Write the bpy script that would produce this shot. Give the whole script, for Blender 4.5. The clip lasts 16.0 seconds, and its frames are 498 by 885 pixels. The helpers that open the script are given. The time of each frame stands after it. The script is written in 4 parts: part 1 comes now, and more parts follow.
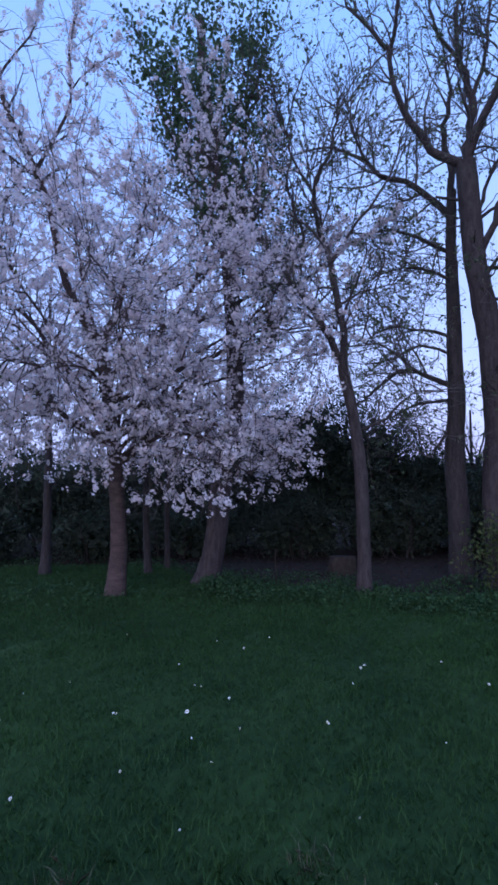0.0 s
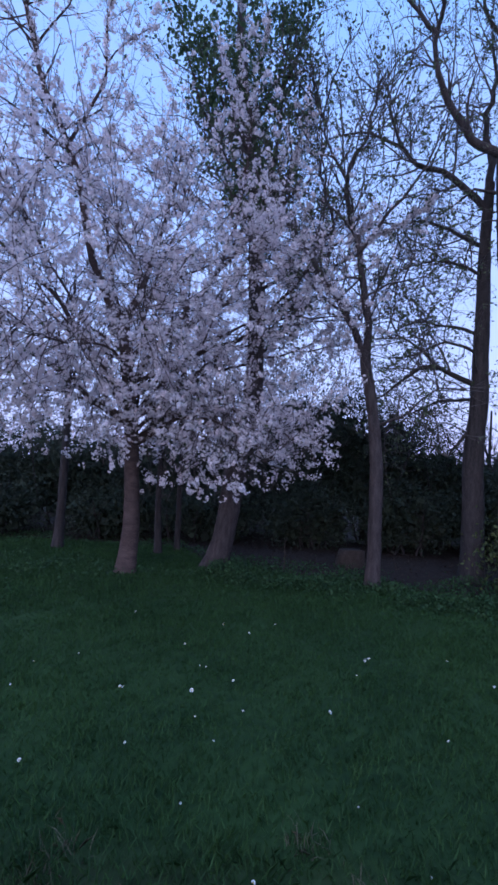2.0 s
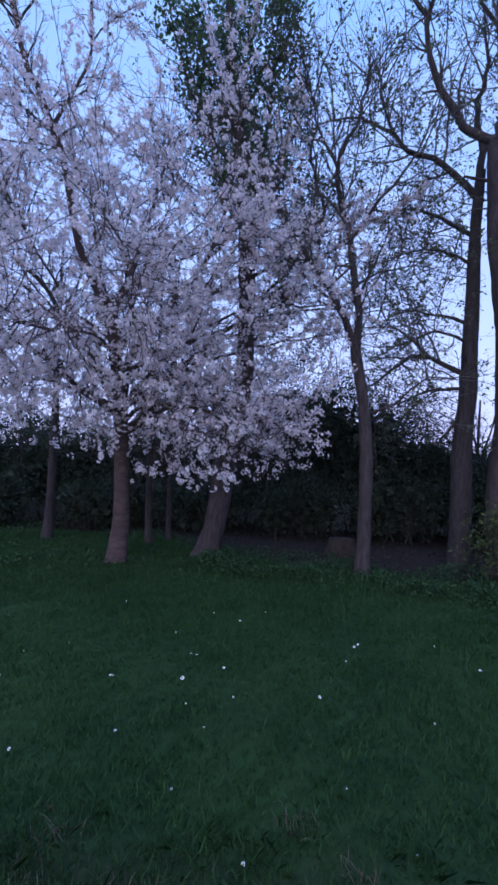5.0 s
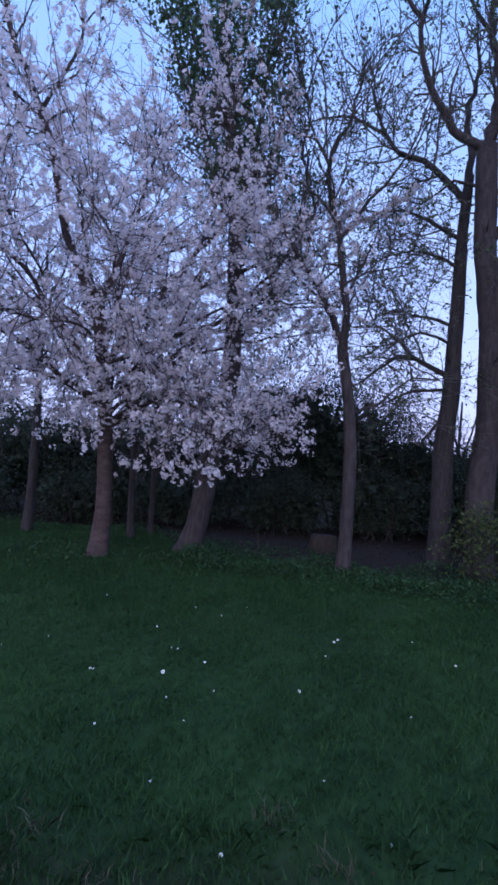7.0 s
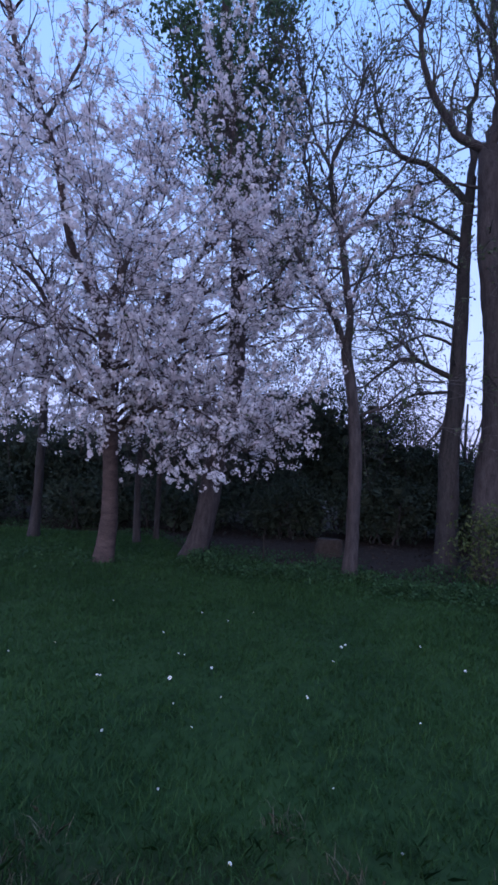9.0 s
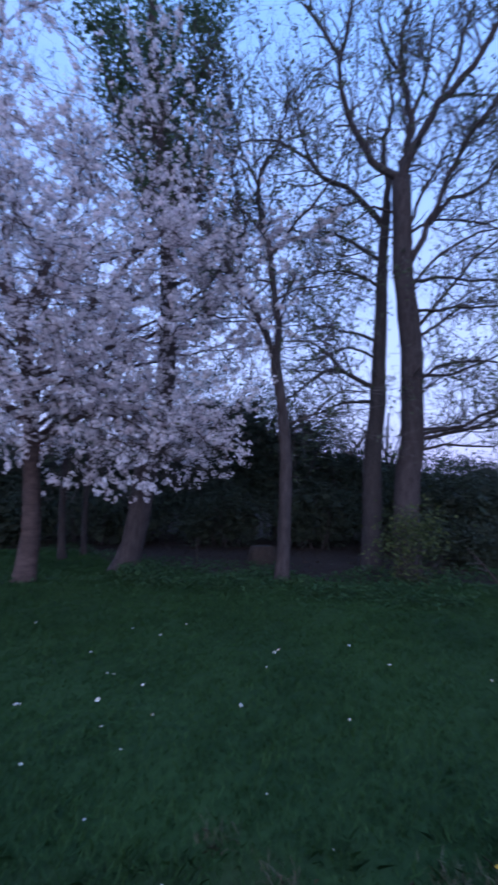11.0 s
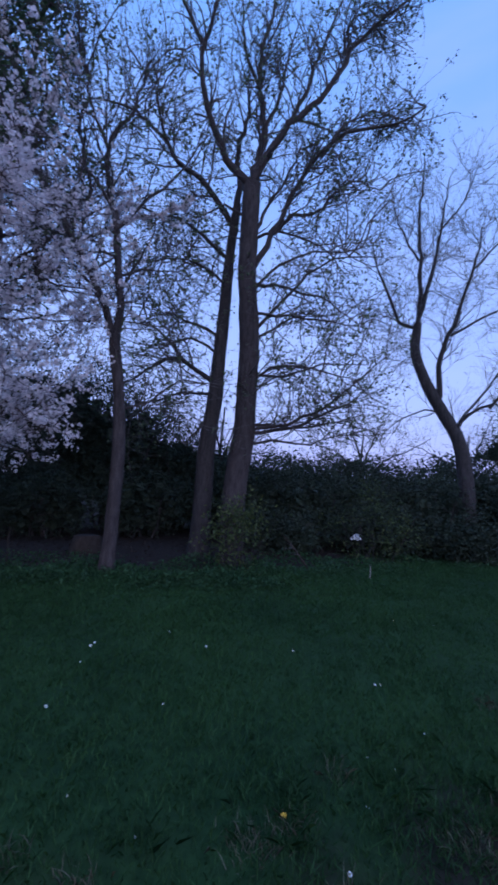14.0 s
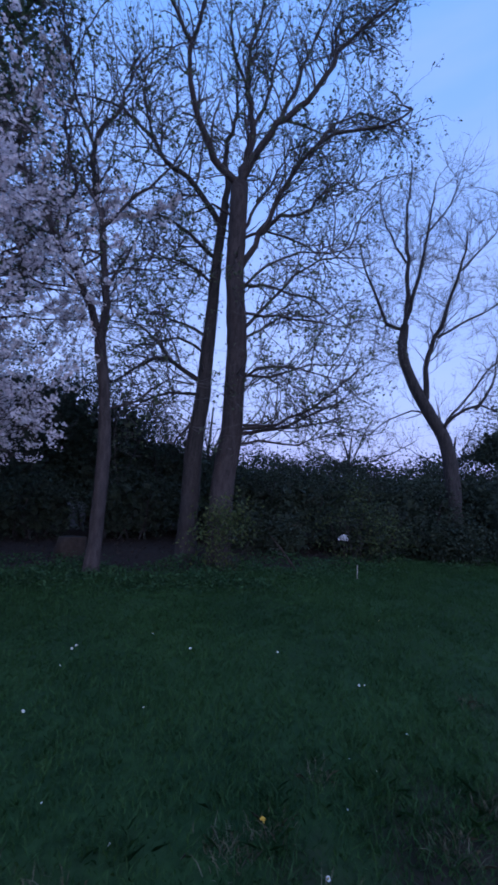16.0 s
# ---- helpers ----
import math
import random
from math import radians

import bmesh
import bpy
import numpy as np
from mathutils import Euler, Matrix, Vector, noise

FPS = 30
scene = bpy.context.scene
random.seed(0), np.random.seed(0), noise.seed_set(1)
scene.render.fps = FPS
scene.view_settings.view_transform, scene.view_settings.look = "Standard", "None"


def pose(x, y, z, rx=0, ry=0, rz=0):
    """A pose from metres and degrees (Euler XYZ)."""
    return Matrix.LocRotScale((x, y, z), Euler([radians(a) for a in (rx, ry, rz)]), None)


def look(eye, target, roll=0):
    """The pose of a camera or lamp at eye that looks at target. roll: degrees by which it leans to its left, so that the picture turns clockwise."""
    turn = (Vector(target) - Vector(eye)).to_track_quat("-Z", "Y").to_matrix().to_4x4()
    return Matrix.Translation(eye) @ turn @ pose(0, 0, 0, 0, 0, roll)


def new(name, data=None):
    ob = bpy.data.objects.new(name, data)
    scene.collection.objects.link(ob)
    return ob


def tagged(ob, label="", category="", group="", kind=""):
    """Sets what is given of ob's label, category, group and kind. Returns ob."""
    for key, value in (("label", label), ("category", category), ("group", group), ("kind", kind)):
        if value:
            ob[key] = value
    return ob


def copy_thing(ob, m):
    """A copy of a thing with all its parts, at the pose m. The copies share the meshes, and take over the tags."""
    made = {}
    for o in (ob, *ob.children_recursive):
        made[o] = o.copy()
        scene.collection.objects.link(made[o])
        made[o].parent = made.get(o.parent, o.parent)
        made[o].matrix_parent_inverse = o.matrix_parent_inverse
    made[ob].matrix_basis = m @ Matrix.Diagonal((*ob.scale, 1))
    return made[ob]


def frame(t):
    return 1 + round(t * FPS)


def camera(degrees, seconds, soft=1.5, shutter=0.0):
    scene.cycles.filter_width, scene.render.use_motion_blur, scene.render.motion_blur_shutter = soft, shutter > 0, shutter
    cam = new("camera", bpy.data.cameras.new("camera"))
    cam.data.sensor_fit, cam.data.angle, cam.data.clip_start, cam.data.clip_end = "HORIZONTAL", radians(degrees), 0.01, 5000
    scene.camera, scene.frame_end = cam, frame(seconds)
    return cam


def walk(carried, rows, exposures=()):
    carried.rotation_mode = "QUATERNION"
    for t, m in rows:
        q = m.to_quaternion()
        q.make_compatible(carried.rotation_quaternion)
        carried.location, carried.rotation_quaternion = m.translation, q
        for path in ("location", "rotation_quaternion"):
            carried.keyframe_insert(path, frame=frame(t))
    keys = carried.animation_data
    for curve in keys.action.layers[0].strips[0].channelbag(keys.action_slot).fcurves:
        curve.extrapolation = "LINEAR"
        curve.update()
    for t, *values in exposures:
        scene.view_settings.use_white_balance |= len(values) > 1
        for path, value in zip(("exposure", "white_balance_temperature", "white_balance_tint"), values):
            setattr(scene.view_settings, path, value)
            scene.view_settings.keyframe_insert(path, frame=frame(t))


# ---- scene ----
cam = camera(59.1, 16.0, soft=2.9, shutter=0.6)
PATH = [
    (0.0, pose(0.000, 0.000, 1.500, 96.16, 1.49, 0.24)),
    (0.5, pose(-0.032, 0.003, 1.500, 96.01, -0.27, 0.30)),
    (1.0, pose(-0.037, 0.014, 1.499, 95.49, -0.93, 1.27)),
    (1.5, pose(-0.044, 0.010, 1.498, 94.97, -1.68, 1.76)),
    (2.0, pose(-0.038, 0.009, 1.494, 94.56, -2.13, 1.68)),
    (2.5, pose(-0.037, 0.014, 1.491, 94.19, -2.10, 1.68)),
    (3.0, pose(-0.033, 0.014, 1.490, 93.71, -2.17, 2.07)),
    (3.5, pose(-0.029, 0.019, 1.493, 93.32, -2.17, 2.41)),
    (4.0, pose(-0.020, 0.018, 1.491, 93.57, -1.83, 1.69)),
    (6.5, pose(-0.042, 0.031, 1.484, 92.79, -2.87, -1.02)),
    (7.0, pose(-0.039, 0.020, 1.483, 92.87, -3.12, -1.56)),
    (7.5, pose(-0.034, 0.015, 1.483, 93.08, -3.07, -1.39)),
    (8.0, pose(-0.036, 0.015, 1.490, 93.09, -2.93, -1.37)),
    (8.5, pose(-0.038, 0.020, 1.488, 93.24, -2.71, -1.00)),
    (8.7, pose(-0.040, 0.021, 1.487, 93.29, -2.60, -0.88)),
    (10.8, pose(-0.030, 0.015, 1.475, 94.70, -1.72, -6.49)),
    (11.0, pose(-0.020, 0.017, 1.476, 94.88, -1.18, -9.52)),
    (11.5, pose(0.005, 0.028, 1.469, 95.26, -1.78, -16.28)),
    (11.7, pose(0.017, 0.026, 1.467, 95.39, -1.94, -19.43)),
    (12.0, pose(0.039, 0.027, 1.466, 95.88, -1.16, -26.61)),
    (12.5, pose(0.050, 0.015, 1.459, 95.67, -1.47, -32.95)),
    (13.0, pose(0.046, 0.018, 1.459, 95.06, -2.09, -33.28)),
    (13.5, pose(0.037, 0.025, 1.459, 94.79, -2.81, -33.87)),
    (14.0, pose(0.024, 0.035, 1.458, 94.42, -3.45, -30.67)),
    (14.5, pose(0.026, 0.035, 1.461, 94.23, -3.73, -28.62)),
    (15.0, pose(0.029, 0.034, 1.459, 94.36, -3.75, -28.66)),
    (15.5, pose(0.054, 0.033, 1.458, 94.58, -3.68, -29.52)),
    (16.0, pose(0.078, 0.034, 1.452, 94.63, -3.42, -31.96)),
]
walk(cam, PATH, ((0, 0.13, 5300, 12), (8.7, 0.2, 5400, 12), (11, 0.16, 5150, 12), (12.5, -0.31, 4880, 12), (16, -0.25, 4950, 12)))

# ---- light: clear dusk sky, lilac at the horizon ----
world = bpy.data.worlds.new("dusk_sky")
scene.world = world
world.use_nodes = True
wn, wl = world.node_tree.nodes, world.node_tree.links
wn.clear()
w_out, w_bg = wn.new("ShaderNodeOutputWorld"), wn.new("ShaderNodeBackground")
w_co, w_sep, w_ramp = wn.new("ShaderNodeTexCoord"), wn.new("ShaderNodeSeparateXYZ"), wn.new("ShaderNodeValToRGB")
w_sky, w_add = wn.new("ShaderNodeTexSky"), wn.new("ShaderNodeMix")
w_sky.sky_type, w_sky.sun_disc = "NISHITA", False
w_sky.sun_elevation, w_sky.sun_rotation = radians(1.5), radians(200)
w_add.data_type, w_add.blend_type = "RGBA", "ADD"
w_add.inputs["Factor"].default_value = 0.06
ramp = w_ramp.color_ramp
ramp.elements[0].position, ramp.elements[0].color = 0.0, (0.63, 0.615, 1.0, 1)
ramp.elements[1].position, ramp.elements[1].color = 0.75, (0.35, 0.55, 1.03, 1)
mid = ramp.elements.new(0.22)
mid.color = (0.60, 0.66, 1.05, 1)
wl.new(w_co.outputs["Generated"], w_sep.inputs[0])
wl.new(w_sep.outputs["Z"], w_ramp.inputs[0])
# faint streaks of high cloud
w_map, w_cloud, w_fade, w_mix = wn.new("ShaderNodeMapping"), wn.new("ShaderNodeTexNoise"), wn.new("ShaderNodeValToRGB"), wn.new("ShaderNodeMix")
w_map.inputs["Scale"].default_value = (2.0, 2.0, 9.0)
w_cloud.inputs["Scale"].default_value, w_cloud.inputs["Detail"].default_value = 1.6, 6
w_fade.color_ramp.elements[0].position, w_fade.color_ramp.elements[1].position = 0.45, 0.75
w_fade.color_ramp.elements[1].color = (0.22, 0.22, 0.22, 1)
w_mix.data_type = "RGBA"
w_mix.inputs["B"].default_value = (0.74, 0.74, 1.0, 1)
wl.new(w_co.outputs["Generated"], w_map.inputs[0])
wl.new(w_map.outputs[0], w_cloud.inputs[0])
wl.new(w_cloud.outputs[0], w_fade.inputs[0])
wl.new(w_fade.outputs[0], w_mix.inputs["Factor"])
wl.new(w_ramp.outputs[0], w_mix.inputs["A"])
wl.new(w_mix.outputs["Result"], w_add.inputs["A"])
wl.new(w_sky.outputs[0], w_add.inputs["B"])
wl.new(w_add.outputs["Result"], w_bg.inputs[0])
w_bg.inputs[1].default_value = 1.0
wl.new(w_bg.outputs[0], w_out.inputs[0])


# afterglow of the sunset behind the camera
glow = bpy.data.lights.new("afterglow", "SUN")
glow.energy, glow.angle, glow.color = 1.15, radians(70), (1.0, 0.87, 0.87)
new("afterglow", glow).matrix_world = look((-3, -9, 3.2), (0, 0, 0))


# ---- materials ----
def material(name, dark, light, scale=8.0, stretch=(1, 1, 1), rough=0.85, bump=0.0, through_light=0.0, island=0.0, fine=40.0):
    """A surface of two tones: coarse patches and fine grain, with relief, and pieces that differ."""
    m = bpy.data.materials.new(name)
    m.use_nodes = True
    n, l = m.node_tree.nodes, m.node_tree.links
    bsdf = n["Principled BSDF"]
    bsdf.inputs["Roughness"].default_value = rough
    bsdf.inputs["Specular IOR Level"].default_value = 0.2
    co, mp = n.new("ShaderNodeTexCoord"), n.new("ShaderNodeMapping")
    mp.inputs["Scale"].default_value = stretch
    l.new(co.outputs["Object"], mp.inputs[0])
    coarse, grain = n.new("ShaderNodeTexNoise"), n.new("ShaderNodeTexNoise")
    coarse.inputs["Scale"].default_value, coarse.inputs["Detail"].default_value = scale, 5
    grain.inputs["Scale"].default_value, grain.inputs["Detail"].default_value = fine, 6
    l.new(mp.outputs[0], coarse.inputs[0])
    l.new(mp.outputs[0], grain.inputs[0])
    mixed = n.new("ShaderNodeMath")
    mixed.operation = "MULTIPLY_ADD"
    mixed.inputs[1].default_value = 0.45
    l.new(grain.outputs[0], mixed.inputs[0])
    half = n.new("ShaderNodeMath")
    half.operation = "MULTIPLY"
    half.inputs[1].default_value = 0.55
    l.new(coarse.outputs[0], half.inputs[0])
    l.new(half.outputs[0], mixed.inputs[2])
    value = mixed
    if island:
        geo, add = n.new("ShaderNodeNewGeometry"), n.new("ShaderNodeMath")
        add.operation = "MULTIPLY_ADD"
        add.inputs[1].default_value = island
        l.new(geo.outputs["Random Per Island"], add.inputs[0])
        shift = n.new("ShaderNodeMath")
        shift.operation = "SUBTRACT"
        shift.inputs[1].default_value = island / 2
        l.new(mixed.outputs[0], shift.inputs[0])
        l.new(shift.outputs[0], add.inputs[2])
        value = add
    tone = n.new("ShaderNodeValToRGB")
    tone.color_ramp.elements[0].position, tone.color_ramp.elements[1].position = 0.38, 0.64
    tone.color_ramp.elements[0].color, tone.color_ramp.elements[1].color = (*dark, 1), (*light, 1)
    l.new(value.outputs[0], tone.inputs[0])
    l.new(tone.outputs[0], bsdf.inputs["Base Color"])
    if bump:
        b = n.new("ShaderNodeBump")
        b.inputs["Strength"].default_value, b.inputs["Distance"].default_value = min(1.0, bump), 0.02
        l.new(mixed.outputs[0], b.inputs["Height"])
        l.new(b.outputs[0], bsdf.inputs["Normal"])
    if through_light:
        tr, mx = n.new("ShaderNodeBsdfTranslucent"), n.new("ShaderNodeMixShader")
        mx.inputs[0].default_value = through_light
        l.new(tone.outputs[0], tr.inputs[0])
        l.new(bsdf.outputs[0], mx.inputs[1])
        l.new(tr.outputs[0], mx.inputs[2])
        l.new(mx.outputs[0], n["Material Output"].inputs[0])
    return m


BARK_CHERRY = material("cherry_bark", (0.045, 0.032, 0.028), (0.11, 0.078, 0.07), 6, (1, 1, 3), bump=0.6)
BARK_BROWN = material("brown_bark", (0.031, 0.025, 0.024), (0.08, 0.065, 0.062), 7, (3, 3, 0.7), bump=0.9)
BARK_GREY = material("grey_bark", (0.024, 0.021, 0.021), (0.065, 0.056, 0.053), 7, (3, 3, 0.7), bump=0.9)
TWIG = material("twig_bark", (0.055, 0.049, 0.049), (0.13, 0.114, 0.114), 12)
TWIG_CHERRY = material("cherry_twig_bark", (0.055, 0.042, 0.04), (0.14, 0.11, 0.105), 12)
PETAL = material("cherry_petal", (0.80, 0.71, 0.73), (0.92, 0.87, 0.87), 3, through_light=0.45, island=0.4, rough=0.7)
YOUNG_LEAF = material("young_leaf", (0.05, 0.07, 0.03), (0.10, 0.12, 0.05), 4, through_light=0.3, island=0.4, rough=0.6)
BUD_LEAF = material("opening_leaf", (0.06, 0.08, 0.045), (0.12, 0.145, 0.075), 4, through_light=0.4, island=0.4, rough=0.6)
IVY = material("ivy_leaf", (0.055, 0.095, 0.045), (0.11, 0.17, 0.08), 3, through_light=0.38, island=0.4, rough=0.55)
HEDGE_LEAF = material("hedge_leaf", (0.024, 0.032, 0.021), (0.047, 0.062, 0.037), 2, through_light=0.2, island=0.4, rough=0.6)
SHRUB_LEAF = material("shrub_leaf", (0.04, 0.06, 0.02), (0.10, 0.12, 0.04), 4, through_light=0.3, island=0.4, rough=0.6)
GRASS_BLADE = material("grass_blade", (0.020, 0.052, 0.014), (0.050, 0.104, 0.027), 0.9, through_light=0.25, island=0.35, rough=0.6, fine=5)
HERB = material("nettle_leaf", (0.018, 0.045, 0.015), (0.05, 0.10, 0.035), 3, through_light=0.2, island=0.4, rough=0.6)
STRAW = material("dead_straw", (0.07, 0.065, 0.04), (0.15, 0.14, 0.09), 20)
DAISY = material("daisy_petal", (0.75, 0.75, 0.75), (0.85, 0.85, 0.85), 30)
DAISY_EYE = material("daisy_eye", (0.65, 0.42, 0.05), (0.8, 0.55, 0.08), 60)
STEM = material("flower_stem", (0.05, 0.10, 0.03), (0.09, 0.16, 0.05), 30)
PALE_WOOD = material("pale_weathered_wood", (0.2, 0.19, 0.16), (0.32, 0.30, 0.26), 20, (4, 4, 1), bump=0.3)
STUMP_WOOD = material("old_stump_wood", (0.024, 0.018, 0.014), (0.055, 0.042, 0.033), 9, (2, 2, 1), bump=0.8)
SCRAP = material("pale_film", (0.6, 0.62, 0.68), (0.8, 0.82, 0.86), 14, rough=0.35, bump=0.3)


def ground_material():
    """Lawn that gives way to brown leaf litter under the trees, by the sheet's own mask."""
    m = material("lawn_and_litter", (0.013, 0.033, 0.009), (0.035, 0.071, 0.018), 0.8, bump=0.6, fine=18, rough=0.95)
    n, l = m.node_tree.nodes, m.node_tree.links
    bsdf = n["Principled BSDF"]
    lawn = bsdf.inputs["Base Color"].links[0].from_socket
    mask, soil, tex, mix = n.new("ShaderNodeAttribute"), n.new("ShaderNodeValToRGB"), n.new("ShaderNodeTexNoise"), n.new("ShaderNodeMix")
    mask.attribute_name = "litter"
    tex.inputs["Scale"].default_value, tex.inputs["Detail"].default_value = 14, 8
    co = n.new("ShaderNodeTexCoord")
    l.new(co.outputs["Object"], tex.inputs[0])
    soil.color_ramp.elements[0].position, soil.color_ramp.elements[1].position = 0.35, 0.65
    soil.color_ramp.elements[0].color, soil.color_ramp.elements[1].color = (0.012, 0.008, 0.006, 1), (0.034, 0.023, 0.017, 1)
    l.new(tex.outputs[0], soil.inputs[0])
    mix.data_type = "RGBA"
    l.new(mask.outputs["Fac"], mix.inputs["Factor"])
    l.new(lawn, mix.inputs["A"])
    l.new(soil.outputs[0], mix.inputs["B"])
    l.new(mix.outputs["Result"], bsdf.inputs["Base Color"])
    return m


GROUND = ground_material()


# ---- mesh tools ----
def mesh_of(name, verts, faces, mat, smooth=False):
    me = bpy.data.meshes.new(name)
    verts, faces = np.asarray(verts, np.float32), np.asarray(faces, np.int32)
    count, k = faces.shape
    me.vertices.add(len(verts))
    me.vertices.foreach_set("co", verts.ravel())
    me.loops.add(count * k)
    me.loops.foreach_set("vertex_index", faces.ravel())
    me.polygons.add(count)
    me.polygons.foreach_set("loop_start", np.arange(0, count * k, k, dtype=np.int32))
    if smooth:
        me.polygons.foreach_set("use_smooth", np.ones(count, bool))
    me.update(calc_edges=True)
    me.materials.append(mat)
    return me


def thing(name, place, label, category, group="", kind=""):
    ob = new(name)
    ob.location = place
    return tagged(ob, label, category, group, kind)


def part(name, me, parent, label="", kind=""):
    ob = new(name, me)
    ob.parent = parent
    return tagged(ob, label, kind=kind)


def unit(v):
    return v / max(1e-9, np.linalg.norm(v))


def tubes(lines, sides):
    """Tapered round branches along polylines: (points, radii) each. The ends are closed by taper."""
    verts, faces, base = [], [], 0
    ring = np.arange(sides) * 2 * np.pi / sides
    for pts, rad in lines:
        n = len(pts)
        d = np.gradient(pts, axis=0)
        d /= np.linalg.norm(d, axis=1, keepdims=True) + 1e-9
        ref = np.array([0.0, 1.0, 0.12]) if abs(unit(pts[-1] - pts[0])[1]) < 0.8 else np.array([1.0, 0.0, 0.12])
        a = np.cross(d, ref)
        a /= np.linalg.norm(a, axis=1, keepdims=True) + 1e-9
        b = np.cross(d, a)
        r = np.asarray(rad)[:, None, None]
        v = pts[:, None] + r * (np.cos(ring)[None, :, None] * a[:, None] + np.sin(ring)[None, :, None] * b[:, None])
        verts.append(v.reshape(-1, 3))
        i = np.arange(n - 1)[:, None] * sides
        j = np.arange(sides)[None]
        q = np.stack([i + j, i + (j + 1) % sides, i + sides + (j + 1) % sides, i + sides + j], -1).reshape(-1, 4)
        faces.append(q + base)
        base += n * sides
    return np.concatenate(verts), np.concatenate(faces)


def smooth_line(guide, step=0.16):
    """A Catmull-Rom curve through a few guide points."""
    g = np.asarray(guide, float)
    g = np.vstack([2 * g[0] - g[1], g, 2 * g[-1] - g[-2]])
    out = []
    for i in range(1, len(g) - 2):
        p0, p1, p2, p3 = g[i - 1:i + 3]
        n = max(2, int(np.linalg.norm(p2 - p1) / step))
        for s in np.arange(n) / n:
            out.append(0.5 * (2 * p1 + (p2 - p0) * s + (2 * p0 - 5 * p1 + 4 * p2 - p3) * s ** 2 + (3 * p1 - p0 - 3 * p2 + p3) * s ** 3))
    out.append(g[-2])
    return np.array(out)


def grow(rng, p, d, length, r, n=6, bend=0.18, lift=0.0, end=0.3):
    """One branch that wanders from p along d; lift turns it up (or, if negative, lets it droop)."""
    pts, d, p = [p], unit(d), p
    for _ in range(n):
        d = unit(d + rng.normal(0, bend, 3) + (0, 0, lift))
        p = p + d * length / n
        pts.append(p)
    return np.array(pts), np.linspace(r, r * end, n + 1)


def shoots(rng, lines, per_metre, lo, hi, length, ratio, angle=(35, 70), n=6, bend=0.18, lift=0.03, least=0.003, end=0.3, flat=1.0):
    """Side branches off each given line."""
    out = []
    for pts, rad in lines:
        seg = np.linalg.norm(np.diff(pts, axis=0), axis=1).sum()
        count = rng.poisson(seg * (hi - lo) * per_metre)
        for _ in range(count):
            f = rng.uniform(lo, hi) * (len(pts) - 1)
            i = min(int(f), len(pts) - 2)
            p = pts[i] + (pts[i + 1] - pts[i]) * (f - i)
            along = unit(pts[i + 1] - pts[i])
            side = rng.normal(0, 1, 3) * (1, 1, flat)
            side = unit(side - along * (side @ along))
            a = radians(rng.uniform(*angle))
            r = max(least, rad[i] * ratio)
            out.append(grow(rng, p, np.cos(a) * along + np.sin(a) * side, rng.uniform(*length) * (1.15 - 0.6 * f / len(pts)), r, n, bend, lift, end))
    return out


def leaf_cloud(rng, centres, size, droop=0.0, ratio=0.55):
    """Small folded rhombic leaves, one at each centre, turned at random."""
    n = len(centres)
    a = rng.normal(0, 1, (n, 3)) - (0, 0, droop)
    a /= np.linalg.norm(a, axis=1, keepdims=True)
    b = np.cross(a, rng.normal(0, 1, (n, 3)))
    b /= np.linalg.norm(b, axis=1, keepdims=True)
    c = np.cross(a, b)
    s = (size * rng.uniform(0.6, 1.35, n))[:, None]
    v = np.stack([centres, centres + a * s * 0.5 + b * s * ratio * 0.5 + c * s * 0.08, centres + a * s, centres + a * s * 0.5 - b * s * ratio * 0.5 + c * s * 0.08], 1)
    return v.reshape(-1, 3), np.arange(n * 4).reshape(n, 4)


def flower_cloud(rng, centres, outward, size=0.034):
    """Five-petalled flowers: five cupped petals each, facing outward."""
    n = len(centres)
    o = outward / (np.linalg.norm(outward, axis=1, keepdims=True) + 1e-9)
    a = np.cross(o, rng.normal(0, 1, (n, 3)))
    a /= np.linalg.norm(a, axis=1, keepdims=True)
    b = np.cross(o, a)
    s = (size * rng.uniform(0.75, 1.2, n))[:, None] * 0.5
    verts = []
    for k in range(5):
        t, w = k * 2 * np.pi / 5, 0.55
        d = lambda ang: np.cos(ang) * a + np.sin(ang) * b
        verts += [centres, centres + s * (0.75 * d(t - w) + 0.30 * o), centres + s * (1.0 * d(t) + 0.42 * o), centres + s * (0.75 * d(t + w) + 0.30 * o)]
    v = np.stack(verts, 1).reshape(-1, 3)
    return v, np.arange(n * 20).reshape(n * 5, 4)


def along_lines(rng, lines, per_metre, lo=0.0):
    """Random places on the given branches."""
    out = []
    for pts, _ in lines:
        seg = np.linalg.norm(np.diff(pts, axis=0), axis=1).sum()
        f = rng.uniform(lo, 1, rng.poisson(seg * per_metre)) * (len(pts) - 1)
        i = np.minimum(f.astype(int), len(pts) - 2)
        out.append(pts[i] + (pts[i + 1] - pts[i]) * (f - i)[:, None])
    return np.concatenate(out)


class Frame2D:
    """A tree's own upright plane: u to the right of one who walks towards it, v away, z up."""
    def __init__(self, x, y):
        self.base = np.array([x, y, 0.0])
        away = unit(np.array([x, y, 0.0]))
        self.away, self.right = away, np.array([away[1], -away[0], 0.0])

    def local(self, guide, v_end=0.0, v_start=0.0):
        """Guide points (u, z), with depth that runs from v_start to v_end, in the tree's own coordinates."""
        g = np.asarray(guide, float)
        v = np.linspace(v_start, v_end, len(g)) if v_end or v_start else np.zeros(len(g))
        return g[:, :1] * self.right + v[:, None] * self.away + g[:, 1:2] * np.array([0, 0, 1.0])


